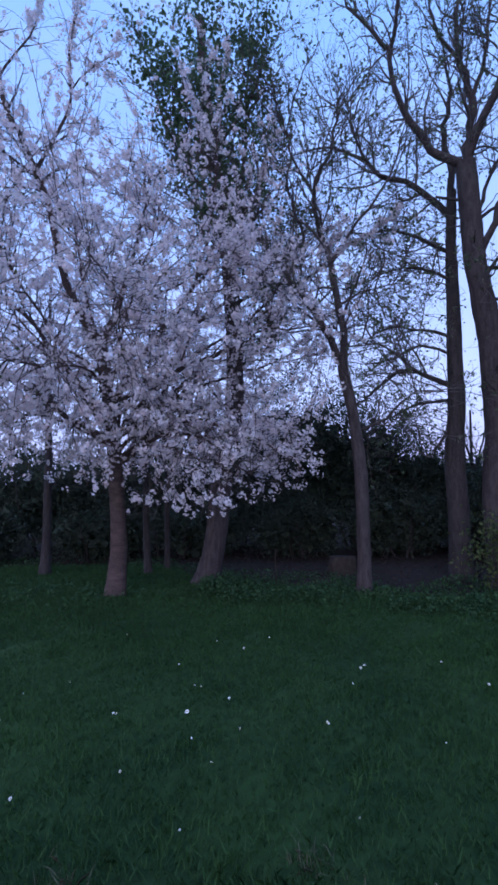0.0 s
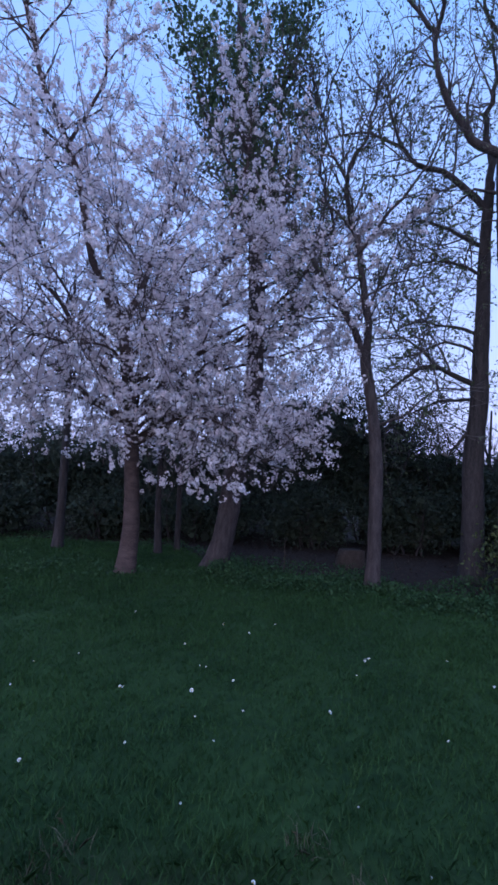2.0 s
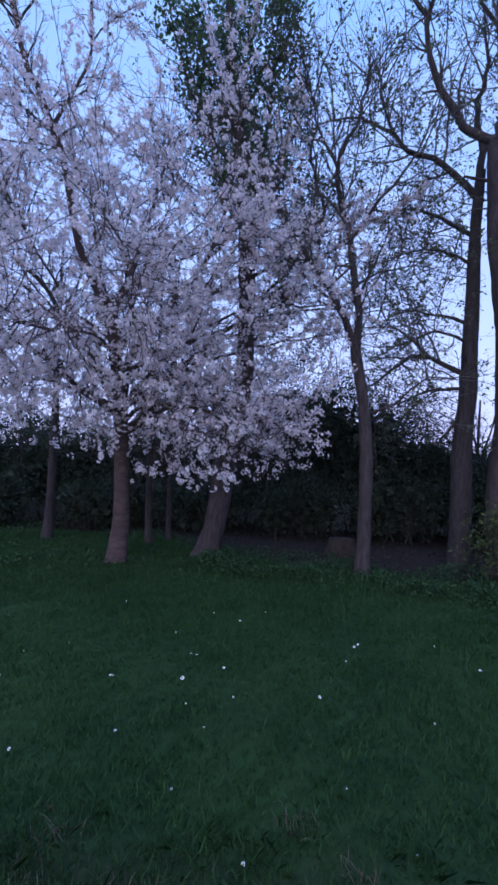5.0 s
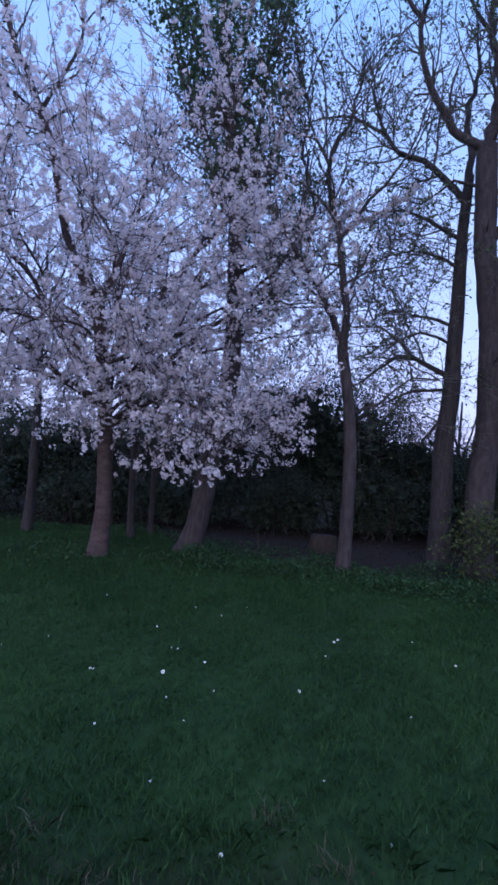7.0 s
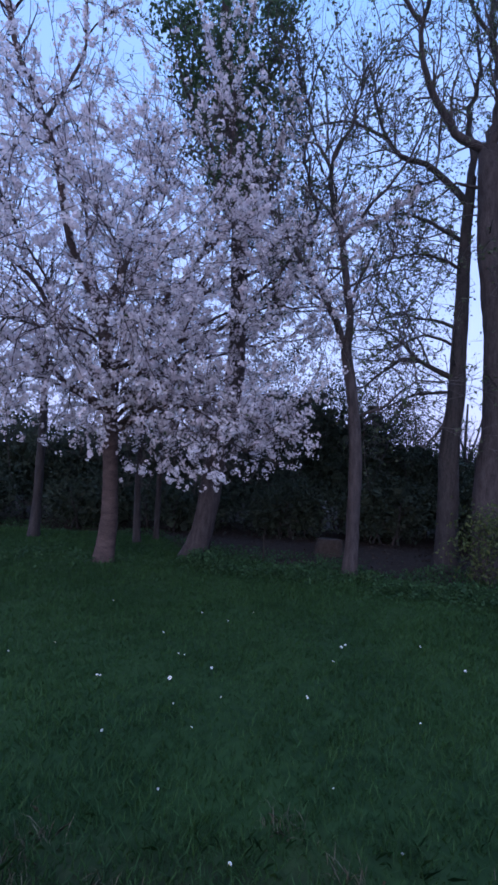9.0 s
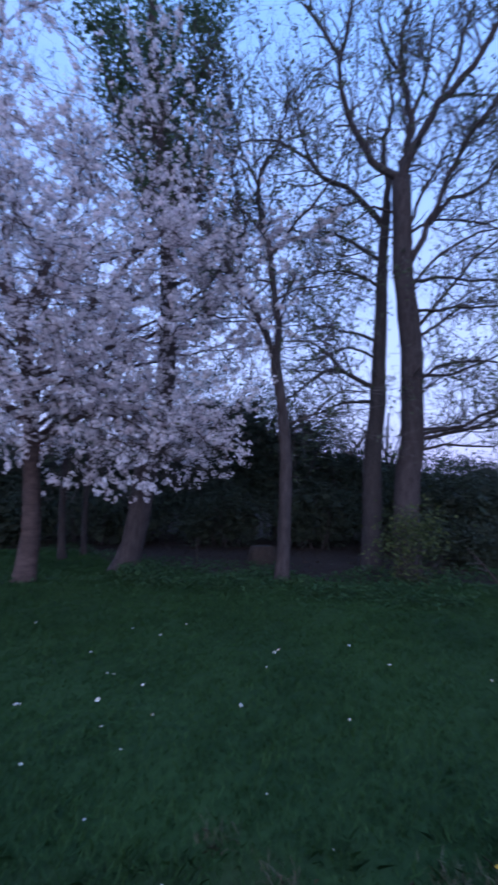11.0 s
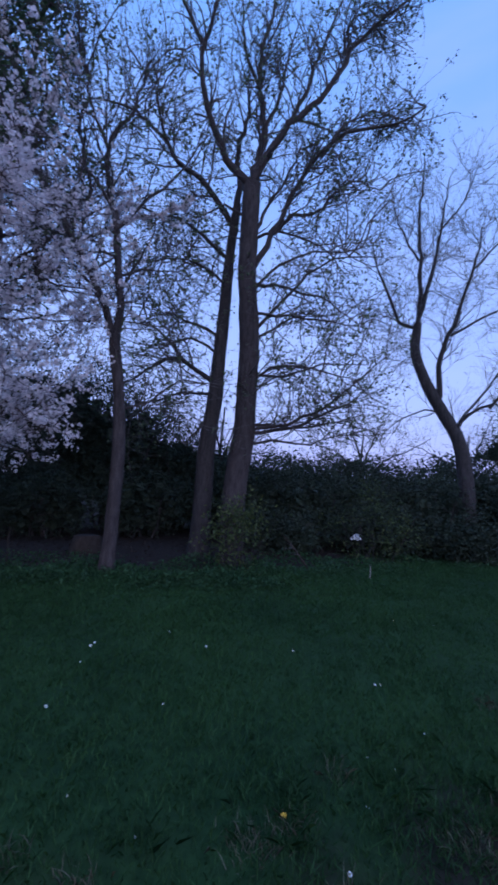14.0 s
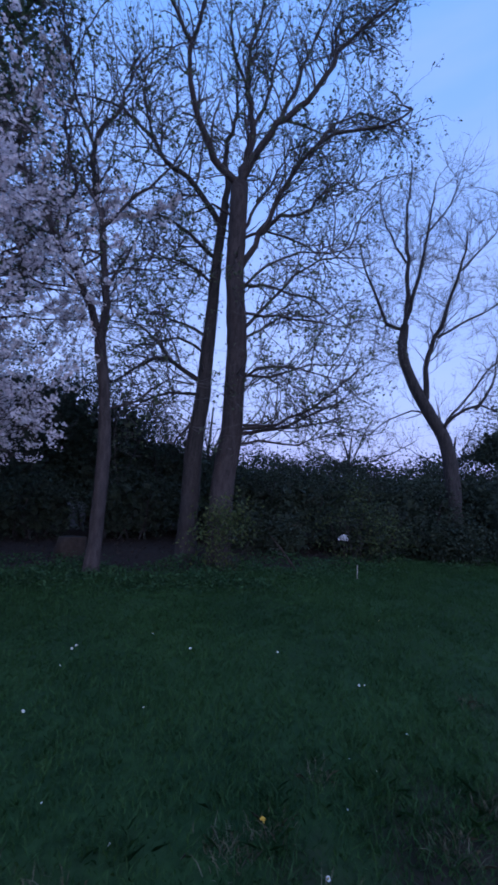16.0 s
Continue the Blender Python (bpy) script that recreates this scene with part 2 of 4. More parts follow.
def trunk_mesh(rng, line, r0, r1, mat, sides=14, flare=0.55):
    pts = smooth_line(line, 0.14)
    n = len(pts)
    h = pts[:, 2] - pts[0, 2]
    rad = np.linspace(r0, r1, n) + r0 * flare * np.exp(-np.maximum(h, 0) / 0.16)
    verts, faces = tubes([(pts, rad)], sides)
    # lumps, ribs and burrs of the bark
    centre = np.repeat(pts, sides, 0)
    off = verts - centre
    ang = np.tile(np.arange(sides), n)
    ribs = np.array([noise.noise(Vector((math.cos(a * 2 * math.pi / sides) * 1.6, math.sin(a * 2 * math.pi / sides) * 1.6, z * 1.1 + r0 * 50))) for a, z in zip(ang, centre[:, 2])])
    verts = centre + off * (1 + 0.16 * ribs + 0.03 * rng.normal(0, 1, len(ribs)))[:, None]
    return mesh_of("trunk", verts, faces, mat, True), (pts, rad)


# ---- ground: one sheet out to the horizon ----
def edge_of_lawn(x):
    return 6.2 - 0.75 * np.tanh((x - 1.8) / 1.5) + 1.1 * (1 - np.tanh((x + 1.2) / 0.6))


def height_at(x, y):
    return 0.008 * np.sin(x * 0.9 + 0.4) * np.sin(y * 0.7) + 0.008 * np.sin(x * 2.3) * np.cos(y * 1.9 + 1)


def build_ground():
    far = np.geomspace(1, 1500, 26)
    xs = np.concatenate([-12 - far[::-1], np.arange(-12, 15.01, 0.15), 15 + far])
    ys = np.concatenate([-4 - far[::-1], np.arange(-4, 16.01, 0.15), 16 + far])
    gx, gy = np.meshgrid(xs, ys)
    near = np.exp(-(np.maximum(0, np.abs(gx) - 14) + np.maximum(0, np.abs(gy) - 15)) / 6)
    rng = np.random.default_rng(3)
    gz = height_at(gx, gy) * near + rng.normal(0, 0.006, gx.shape) * near
    verts = np.stack([gx, gy, gz], -1).reshape(-1, 3)
    w, h = len(xs), len(ys)
    i, j = np.meshgrid(np.arange(w - 1), np.arange(h - 1))
    a = (j * w + i).ravel()
    me = mesh_of("ground", verts, np.stack([a, a + 1, a + w + 1, a + w], -1), GROUND, True)
    wob = np.array([noise.noise(Vector((x * 0.8, y * 0.8, 2))) + 0.5 * noise.noise(Vector((x * 3, y * 3, 5))) for x, y in verts[:, :2]])
    past = verts[:, 1] - edge_of_lawn(verts[:, 0]) + 0.5 * wob
    mask = np.clip(past / 0.5, 0, 1) * (verts[:, 1] < 40)
    worn = np.clip(0.5 + 2.2 * wob, 0, 0.85) * np.clip((1.95 - verts[:, 1]) / 0.5, 0, 1) * (verts[:, 1] > -6)
    mask = np.maximum(mask, worn)
    me.attributes.new("litter", "FLOAT", "POINT").data.foreach_set("value", mask.astype(np.float32))
    tagged(new("ground", me), "dark green lawn running into brown leaf litter under trees", "ground", kind="structure")


build_ground()


def build_grass():
    rng = np.random.default_rng(11)
    # short lawn, thicker towards the camera
    n = 520000
    x, y = rng.uniform(-7.5, 10.5, n), rng.uniform(0.4, 1, n)
    y = 0.5 + 9.0 * rng.power(1.0, n)
    keep = (y < edge_of_lawn(x) + rng.normal(0.15, 0.25, n)) & (np.abs(np.arctan2(x - 1.5, y + 1)) < 1.15)
    x, y = x[keep], y[keep]
    n = len(x)
    patch = np.sin(x * 2.1 + np.sin(y * 1.7)) * np.sin(y * 2.6 + np.sin(x * 1.3)) * 0.5
    tall = 0.03 + 0.022 * rng.random(n) + 0.022 * np.clip(patch, -0.5, 1)
    rough_edge = np.exp(-np.abs(y - edge_of_lawn(x)) / 0.35)
    tall *= 1 + 1.3 * rough_edge * rng.random(n)
    root = np.stack([x, y, height_at(x, y) - 0.005], -1)
    turn = rng.uniform(0, 2 * np.pi, n)
    across = np.stack([np.cos(turn), np.sin(turn), 0 * turn], -1) * (0.0022 + 0.0016 * rng.random(n))[:, None] * (1 + 0.15 * y)[:, None]
    lean = np.stack([rng.normal(0, 0.55, n), rng.normal(0, 0.55, n), np.ones(n)], -1) * tall[:, None]
    v = np.stack([root - across, root + across, root + lean], 1).reshape(-1, 3)
    f = np.arange(n * 3).reshape(n, 3)
    me = mesh_of("lawn_grass", v, f, GRASS_BLADE)
    tagged(new("lawn_grass", me), "short dark green lawn grass with rougher tufts at its edge", "grass", kind="stuff")
    # rough tufts close to the path, with dead straw in them
    n = 8200
    cx, cy = rng.uniform(-1.6, 3.4, 150), rng.uniform(0.85, 1.95, 150)
    pick = rng.integers(0, 150, n)
    x, y = cx[pick] + rng.normal(0, 0.05, n), cy[pick] + rng.normal(0, 0.05, n)
    root = np.stack([x, y, height_at(x, y) - 0.01], -1)
    turn = rng.uniform(0, 2 * np.pi, n)
    across = np.stack([np.cos(turn), np.sin(turn), 0 * turn], -1) * 0.0017
    lean = np.stack([rng.normal(0, 0.6, n), rng.normal(0, 0.6, n), np.ones(n)], -1) * rng.uniform(0.03, 0.085, n)[:, None]
    v = np.stack([root - across, root + across, root + lean * (0.45, 0.45, 0.6) + across, root + lean * (1, 1, 0.85), root + lean * (0.45, 0.45, 0.6) - across], 1)
    for label, chosen, mat in (("coarse green grass tufts beside the path", pick % 6 > 0, GRASS_BLADE), ("pale dead straw among the grass tufts", pick % 6 == 0, STRAW)):
        w = v[chosen].reshape(-1, 3)
        tagged(new("rough_grass", mesh_of("rough_grass", w, np.arange(len(w)).reshape(-1, 5), mat)), label, "grass", kind="stuff")
    # low herbs on the bank under the trees
    n = 60000
    x = rng.uniform(-8, 11, n)
    y = np.where((x < 1.5) & (rng.random(n) < 0.6), 7.0 + rng.normal(0, 0.5, n), edge_of_lawn(x) + rng.normal(0.35, 0.5, n))
    x[:15000] = rng.uniform(-0.8, 3.6, 15000)
    y[:15000] = edge_of_lawn(x[:15000]) - 0.3 + rng.normal(0, 0.28, 15000)
    patch = np.array([noise.noise(Vector((a * 1.1, b * 1.6, 7))) for a, b in zip(x, y)])
    patch[:15000] += 0.35
    keep = patch > rng.normal(0.0, 0.22, n)
    x, y, patch = x[keep], y[keep], patch[keep]
    z = height_at(x, y) + rng.random(len(x)) * (0.06 + 0.2 * np.clip(patch, 0, 1))
    v, f = leaf_cloud(rng, np.stack([x, y, z], -1), 0.042, 0.2)
    tagged(new("bank_herbs", mesh_of("bank_herbs", v, f, HERB)), "low nettles and herbs along the edge of the lawn", "herbs", kind="stuff")
    # fallen twigs and leaves on the bare soil
    n = 7000
    x = rng.uniform(-8, 11, n)
    y = edge_of_lawn(x) + 0.2 + 3.5 * rng.random(n)
    v, f = leaf_cloud(rng, np.stack([x, y, height_at(x, y) + 0.012], -1), 0.05, 0.1)
    v[:, 2] = np.clip(v[:, 2], 0.0, 0.05)
    tagged(new("fallen_leaves", mesh_of("fallen_leaves", v, f, STUMP_WOOD)), "dry brown fallen leaves on the soil under the trees", "leaves", kind="stuff")


build_grass()


# ---- cherry in blossom ----
def build_cherry():
    rng = np.random.default_rng(21)
    fr = Frame2D(-2.05, 6.70)
    tree = thing("cherry_tree", fr.base, "cherry tree in full pale pink blossom with drooping outer branches", "tree")
    me, trunk = trunk_mesh(rng, fr.local([(0, -0.1), (0.05, 0.71), (0.02, 1.56), (-0.05, 2.41), (-0.17, 3.26), (-0.24, 3.95)]), 0.135, 0.085, BARK_CHERRY)
    part("trunk", me, tree, "reddish brown trunk")
    limbs = []
    for guide, r, v in (([(-0.2, 3.7), (-0.74, 4.72), (-1.0, 5.7), (-1.29, 6.57), (-1.61, 7.41), (-1.8, 8.2), (-1.84, 9.0), (-1.9, 9.8)], 0.07, -0.6),
                        ([(-1.25, 6.5), (-0.8, 7.4), (-0.72, 8.3), (-0.66, 9.4)], 0.03, -0.5),
                        ([(-1.78, 8.0), (-1.5, 8.3), (-1.2, 8.9), (-1.1, 9.5)], 0.02, -0.5),
                        ([(-1.78, 8.0), (-2.2, 8.3), (-2.7, 8.9)], 0.02, -0.6),
                        ([(-0.75, 8.0), (-0.4, 8.35), (0.1, 8.5)], 0.014, -0.5),
                        ([(-1.3, 6.5), (-1.9, 6.7), (-2.6, 6.9)], 0.02, -0.7),
                        ([(1.5, 6.1), (1.62, 7.2), (1.7, 8.2), (1.75, 9.2)], 0.025, -0.6),
                        ([(1.9, 5.8), (2.3, 6.5), (2.5, 7.2), (2.6, 7.9)], 0.02, -0.5),
                        ([(2.0, 4.2), (2.9, 4.9), (3.6, 5.5), (4.2, 5.9), (4.6, 6.15)], 0.022, -1.0),
                        ([(-0.05, 2.3), (0.88, 3.05), (1.76, 3.92), (2.6, 4.9), (3.3, 5.9)], 0.05, -0.2),
                        ([(-0.1, 2.9), (0.6, 3.9), (1.2, 4.9), (1.5, 6.1), (1.6, 7.2)], 0.05, -0.5),
                        ([(-0.2, 3.8), (0.1, 4.9), (0.4, 6.0), (0.45, 7.3)], 0.05, 0.3),
                        ([(0.8, 3.9), (1.9, 4.8), (2.8, 5.5), (3.9, 6.2)], 0.035, -0.7),
                        ([(-0.05, 2.2), (-0.9, 2.8), (-1.8, 3.3), (-2.9, 3.5)], 0.05, -0.4),
                        ([(-0.1, 2.6), (-1.0, 3.8), (-2.0, 4.8), (-3.0, 5.6)], 0.05, 0.3),
                        ([(1.2, 4.9), (2.0, 5.9), (2.7, 6.7), (3.0, 7.4)], 0.03, -0.3),
                        ([(0.0, 2.0), (0.7, 2.5), (1.6, 2.5), (2.4, 2.1), (2.7, 1.8)], 0.04, -0.9),
                        ([(0.0, 2.1), (1.0, 3.0), (2.2, 3.5), (3.2, 3.7)], 0.035, -0.5),
                        ([(-0.1, 2.6), (1.2, 3.6), (2.5, 4.2), (3.8, 4.5)], 0.035, 0.3),
                        ([(0.0, 1.9), (0.6, 2.3), (1.2, 2.2), (1.7, 1.7)], 0.035, -1.5),
                        ([(0.0, 2.4), (0.9, 3.4), (2.0, 3.9), (3.2, 3.9)], 0.03, -1.3)):
        pts = smooth_line(fr.local(guide, v), 0.25)
        pts[1:] += rng.normal(0, 0.025, (len(pts) - 1, 3))
        limbs.append((pts, np.linspace(r, r * 0.25, len(pts))))
    # limbs round the trunk, long and drooping at their tips
    for k in range(26):
        a = k * 2.4 + rng.uniform(-0.3, 0.3)
        f = rng.uniform(0.48, 0.98)
        p = trunk[0][int(f * (len(trunk[0]) - 1))]
        d = math.cos(a) * fr.right + math.sin(a) * fr.away
        rise = rng.uniform(0.2, 1.5)
        limbs.append(grow(rng, p, d + np.array([0, 0, rise]), rng.uniform(2.3, 3.5), 0.024, 14, 0.17, -0.05 if rise < 0.6 else -0.005, 0.25))
    def above_skirt(p):
        """True above the lower outline of the crown: high beside the trunk's far side, low in the middle, rising outwards."""
        u = p @ fr.right
        return p[:, 2] > np.where(u < 0.1, 1.62 - 0.1 * np.clip(u + 1.5, 0, 1.5), np.where(u < 2.6, 1.05 + 0.08 * u, 1.26 + 1.7 * (u - 2.6)))

    for k, (pts, rad) in enumerate(limbs):
        low = np.flatnonzero(~above_skirt(pts - (0, 0, 0.1)))
        low = low[low > 2]
        if len(low):
            limbs[k] = pts, rad = pts[:low[0]], np.linspace(rad[0], 0.006, low[0])
        v, f = tubes([(pts, rad)], 7)
        part("limb", mesh_of("limb", v, f, BARK_CHERRY, True), tree)
    seconds = shoots(rng, limbs, 4.6, 0.2, 1.0, (0.6, 1.4), 0.42, (30, 70), 7, 0.16, -0.02, 0.005)
    hang = [grow(rng, pts[i], np.array([0, 0, -0.35]) + rng.normal(0, 0.5, 3), rng.uniform(0.5, 1.5), 0.007, 7, 0.14, -0.10, 0.4)
            for pts, _ in limbs for i in range(3, len(pts)) if pts[i][2] < 3.2 and pts[i] @ fr.right < 2.4 and rng.random() < (1.0 if 0.2 < pts[i] @ fr.right and pts[i] @ fr.away < 0.3 else 0.3)]
    seconds += hang
    # branches that fill the crown's envelope: broad low dome, open tall top
    spine = np.concatenate([pts for pts, _ in limbs])
    for _ in range(1250):
        q = rng.normal(0, 1, 3)
        q = unit(q) * rng.random() ** 0.4
        u, v, z = 0.3 + 3.9 * q[0], -0.3 + 2.6 * q[1], 4.2 + 3.4 * q[2]
        floor_z = 1.1 if 0.3 < u < 2.7 else 1.95
        if z < floor_z or (u > 2.6 and z < 1.3 + 1.8 * (u - 2.6)):
            continue
        goal = u * fr.right + v * fr.away + np.array([0, 0, z])
        start = spine[np.argsort(np.linalg.norm(spine - goal + (0, 0, 0.25), axis=1))[rng.integers(0, 7)]]
        gap = np.linalg.norm(goal - start)
        if 0.25 < gap < 2.0:
            droop = -0.06 if z < 3 else 0.03
            seconds.append(grow(rng, start, (goal - start) / gap - np.array([0, 0, droop * 4]), gap * 1.15 + 0.15, 0.007, 6, 0.24, droop, 0.4))
    # low sprays that hang before the trunk
    for _ in range(210):
        u, v, z = rng.uniform(-2.4, 2.9), rng.uniform(-1.7, 0.4), rng.uniform(1.1, 2.6)
        goal = u * fr.right + v * fr.away + np.array([0, 0, z if u > 0.1 else z + 0.5])
        start = spine[np.argmin(np.linalg.norm(spine - goal - (0, 0, 0.5), axis=1))]
        gap = np.linalg.norm(goal - start)
        if 0.25 < gap < 1.9:
            seconds.append(grow(rng, start, (goal - start) / gap + np.array([0, 0, 0.25]), gap * 1.15 + 0.1, 0.007, 6, 0.2, -0.1, 0.4))
    twigs = shoots(rng, seconds, 4.6, 0.1, 1.0, (0.2, 0.5), 0.5, (30, 70), 3, 0.2, 0.02, 0.003)
    lines = [b for b in seconds + twigs if above_skirt(b[0]).all()]
    v, f = tubes(lines, 3)
    part("twig_spray", mesh_of("twig_spray", v, f, TWIG_CHERRY), tree, "dark fine twigs", "stuff")
    knots = np.concatenate([along_lines(rng, [b for b in seconds if above_skirt(b[0]).all()], 7.0, 0.1), along_lines(rng, [b for b in twigs if above_skirt(b[0]).all()], 7.5, 0.2),
                            along_lines(rng, limbs, 7.0, 0.22)])
    # bare patches where fewer knots opened
    thin = np.array([0.6 * noise.noise(Vector(k * 1.1)) + 1.3 * noise.noise(Vector(k * 6.0)) for k in knots])
    # on the low drooping sprays the flowers stand in separate bunches
    thin -= 0.2 * np.clip((2.4 - knots[:, 2]) / 0.8, 0, 1)
    knots = knots[thin - np.clip((knots[:, 2] - 4.6) * 0.09, 0, 0.24) > rng.normal(0.04, 0.10, len(knots))]
    # dense sleeves of flowers along the long upright shoots
    outer = [limbs[8]] + shoots(rng, [limbs[8]], 6.0, 0.45, 1.0, (0.3, 0.7), 0.5, (30, 60), 4)
    leaders = [limbs[i] for i in range(8)] + [limbs[i] for i in (11, 12, 16)]
    runs = leaders + shoots(rng, leaders, 7.0, 0.3, 1.0, (0.12, 0.45), 0.4, (35, 80), 3) + [b for b in seconds if b[0][0, 2] > 5.2 and rng.random() < 0.15]
    knots = np.concatenate([knots, along_lines(rng, runs, 13.0, 0.3), along_lines(rng, outer, 30.0, 0.3)])
    knots = knots[above_skirt(knots)]
    per = 6
    out = rng.normal(0, 1, (len(knots), per, 3)) - (0, 0, 0.25)
    out /= np.linalg.norm(out, axis=2, keepdims=True)
    c = knots[:, None] + out * rng.uniform(0.018, 0.056, (len(knots), per, 1))
    v, f = flower_cloud(rng, c.reshape(-1, 3), out.reshape(-1, 3), 0.046)
    part("blossom", mesh_of("blossom", v, f, PETAL), tree, "pale pink five-petalled blossom in clusters", "stuff")
    leaves = knots[rng.random(len(knots)) < 0.3]
    v, f = leaf_cloud(rng, leaves + rng.normal(0, 0.04, leaves.shape), 0.045)
    part("foliage", mesh_of("foliage", v, f, YOUNG_LEAF), tree, "small bronze green young leaves", "stuff")


build_cherry()


# ---- other trees: guided trunks and limbs, grown twigs and opening leaves ----
def build_tree(seed, name, label, x, y, trunks, limbs, bark, twig_rate=(5.2, 6.0, 6.0), twig_len=((0.8, 1.9), (0.4, 0.9), (0.14, 0.4)),
               leaf=BUD_LEAF, leaf_rate=14.0, leaf_size=0.05, lift=0.05, trunk_shoots=0.0, angle=(30, 60), single=True, ratio=0.45, crown=(), slim=1.0):
    """crown: ovals (u, z, half width, half height, depth, count, rise) that fine branches fill, each from the nearest limb."""
    rng = np.random.default_rng(seed)
    fr = Frame2D(x, y)
    tree = thing(name, fr.base, label, "tree")
    wood = []
    for guide, r0, r1, v in trunks:
        me, line = trunk_mesh(rng, fr.local(guide, v), r0, r1, bark)
        part("trunk", me, tree)
        wood.append(line)
    boughs = []
    for guide, r, v0, v1 in limbs:
        pts = smooth_line(fr.local(guide, v1, v0), 0.22)
        pts[1:] += rng.normal(0, 0.018, (len(pts) - 1, 3))
        boughs.append((pts, np.linspace(r, max(0.006, r * 0.22), len(pts))))
    for pts, rad in boughs:
        v, f = tubes([(pts, rad)], 8)
        part("limb", mesh_of("limb", v, f, bark, True), tree)
    first = shoots(rng, boughs, twig_rate[0], 0.12, 1.0, twig_len[0], ratio, angle, 8, 0.15, lift, 0.008)
    if trunk_shoots:
        first += shoots(rng, wood, trunk_shoots, 0.35, 1.0, twig_len[0], 0.12, (50, 85), 8, 0.15, lift, 0.008)
    spine = np.concatenate([pts for pts, _ in boughs] + [line[0][line[0][:, 2] > 1.8] for line in wood])
    filling = []
    for cu, cz, ru, rz, depth, count, rise in crown:
        for _ in range(count):
            q = unit(rng.normal(0, 1, 3)) * rng.random() ** 0.35
            goal = (cu + ru * q[0]) * fr.right + depth * q[1] * fr.away + np.array([0, 0, cz + rz * q[2]])
            start = spine[np.argsort(np.linalg.norm(spine - goal + (0, 0, 0.5 * rise), axis=1))[rng.integers(0, 6)]]
            gap = np.linalg.norm(goal - start)
            if 0.3 < gap < 2.4:
                filling.append(grow(rng, start, (goal - start) / gap - np.array([0, 0, 0.3 * rise]), gap * 1.12 + 0.1, slim * (0.007 + 0.006 * gap), 11, 0.19, 0.035 * rise, 0.3))
    if filling:
        v, f = tubes(filling, 5)
        part("branch_spray", mesh_of("branch_spray", v, f, TWIG), tree, kind="stuff")
    second = shoots(rng, first + filling, twig_rate[1], 0.15, 1.0, twig_len[1], 0.5, (25, 60), 6, 0.17, lift, 0.004)
    third = shoots(rng, second, twig_rate[2], 0.1, 1.0, twig_len[2], 0.6, (25, 65), 3, 0.2, lift, 0.003)
    if single:
        for line in first:
            v, f = tubes([line], 5)
            part("branch", mesh_of("branch", v, f, TWIG), tree)
    else:
        v, f = tubes(first, 4)
        part("branch_spray", mesh_of("branch_spray", v, f, TWIG), tree, kind="stuff")
    v, f = tubes(second + third, 3)
    part("twig_spray", mesh_of("twig_spray", v, f, TWIG), tree, kind="stuff")
    if leaf_rate:
        c = along_lines(rng, third, leaf_rate, 0.55)
        v, f = leaf_cloud(rng, c + rng.normal(0, 0.02, c.shape), leaf_size, 0.3)
        part("foliage", mesh_of("foliage", v, f, leaf), tree, "small opening leaves", "stuff")
    return tree, fr, wood, boughs


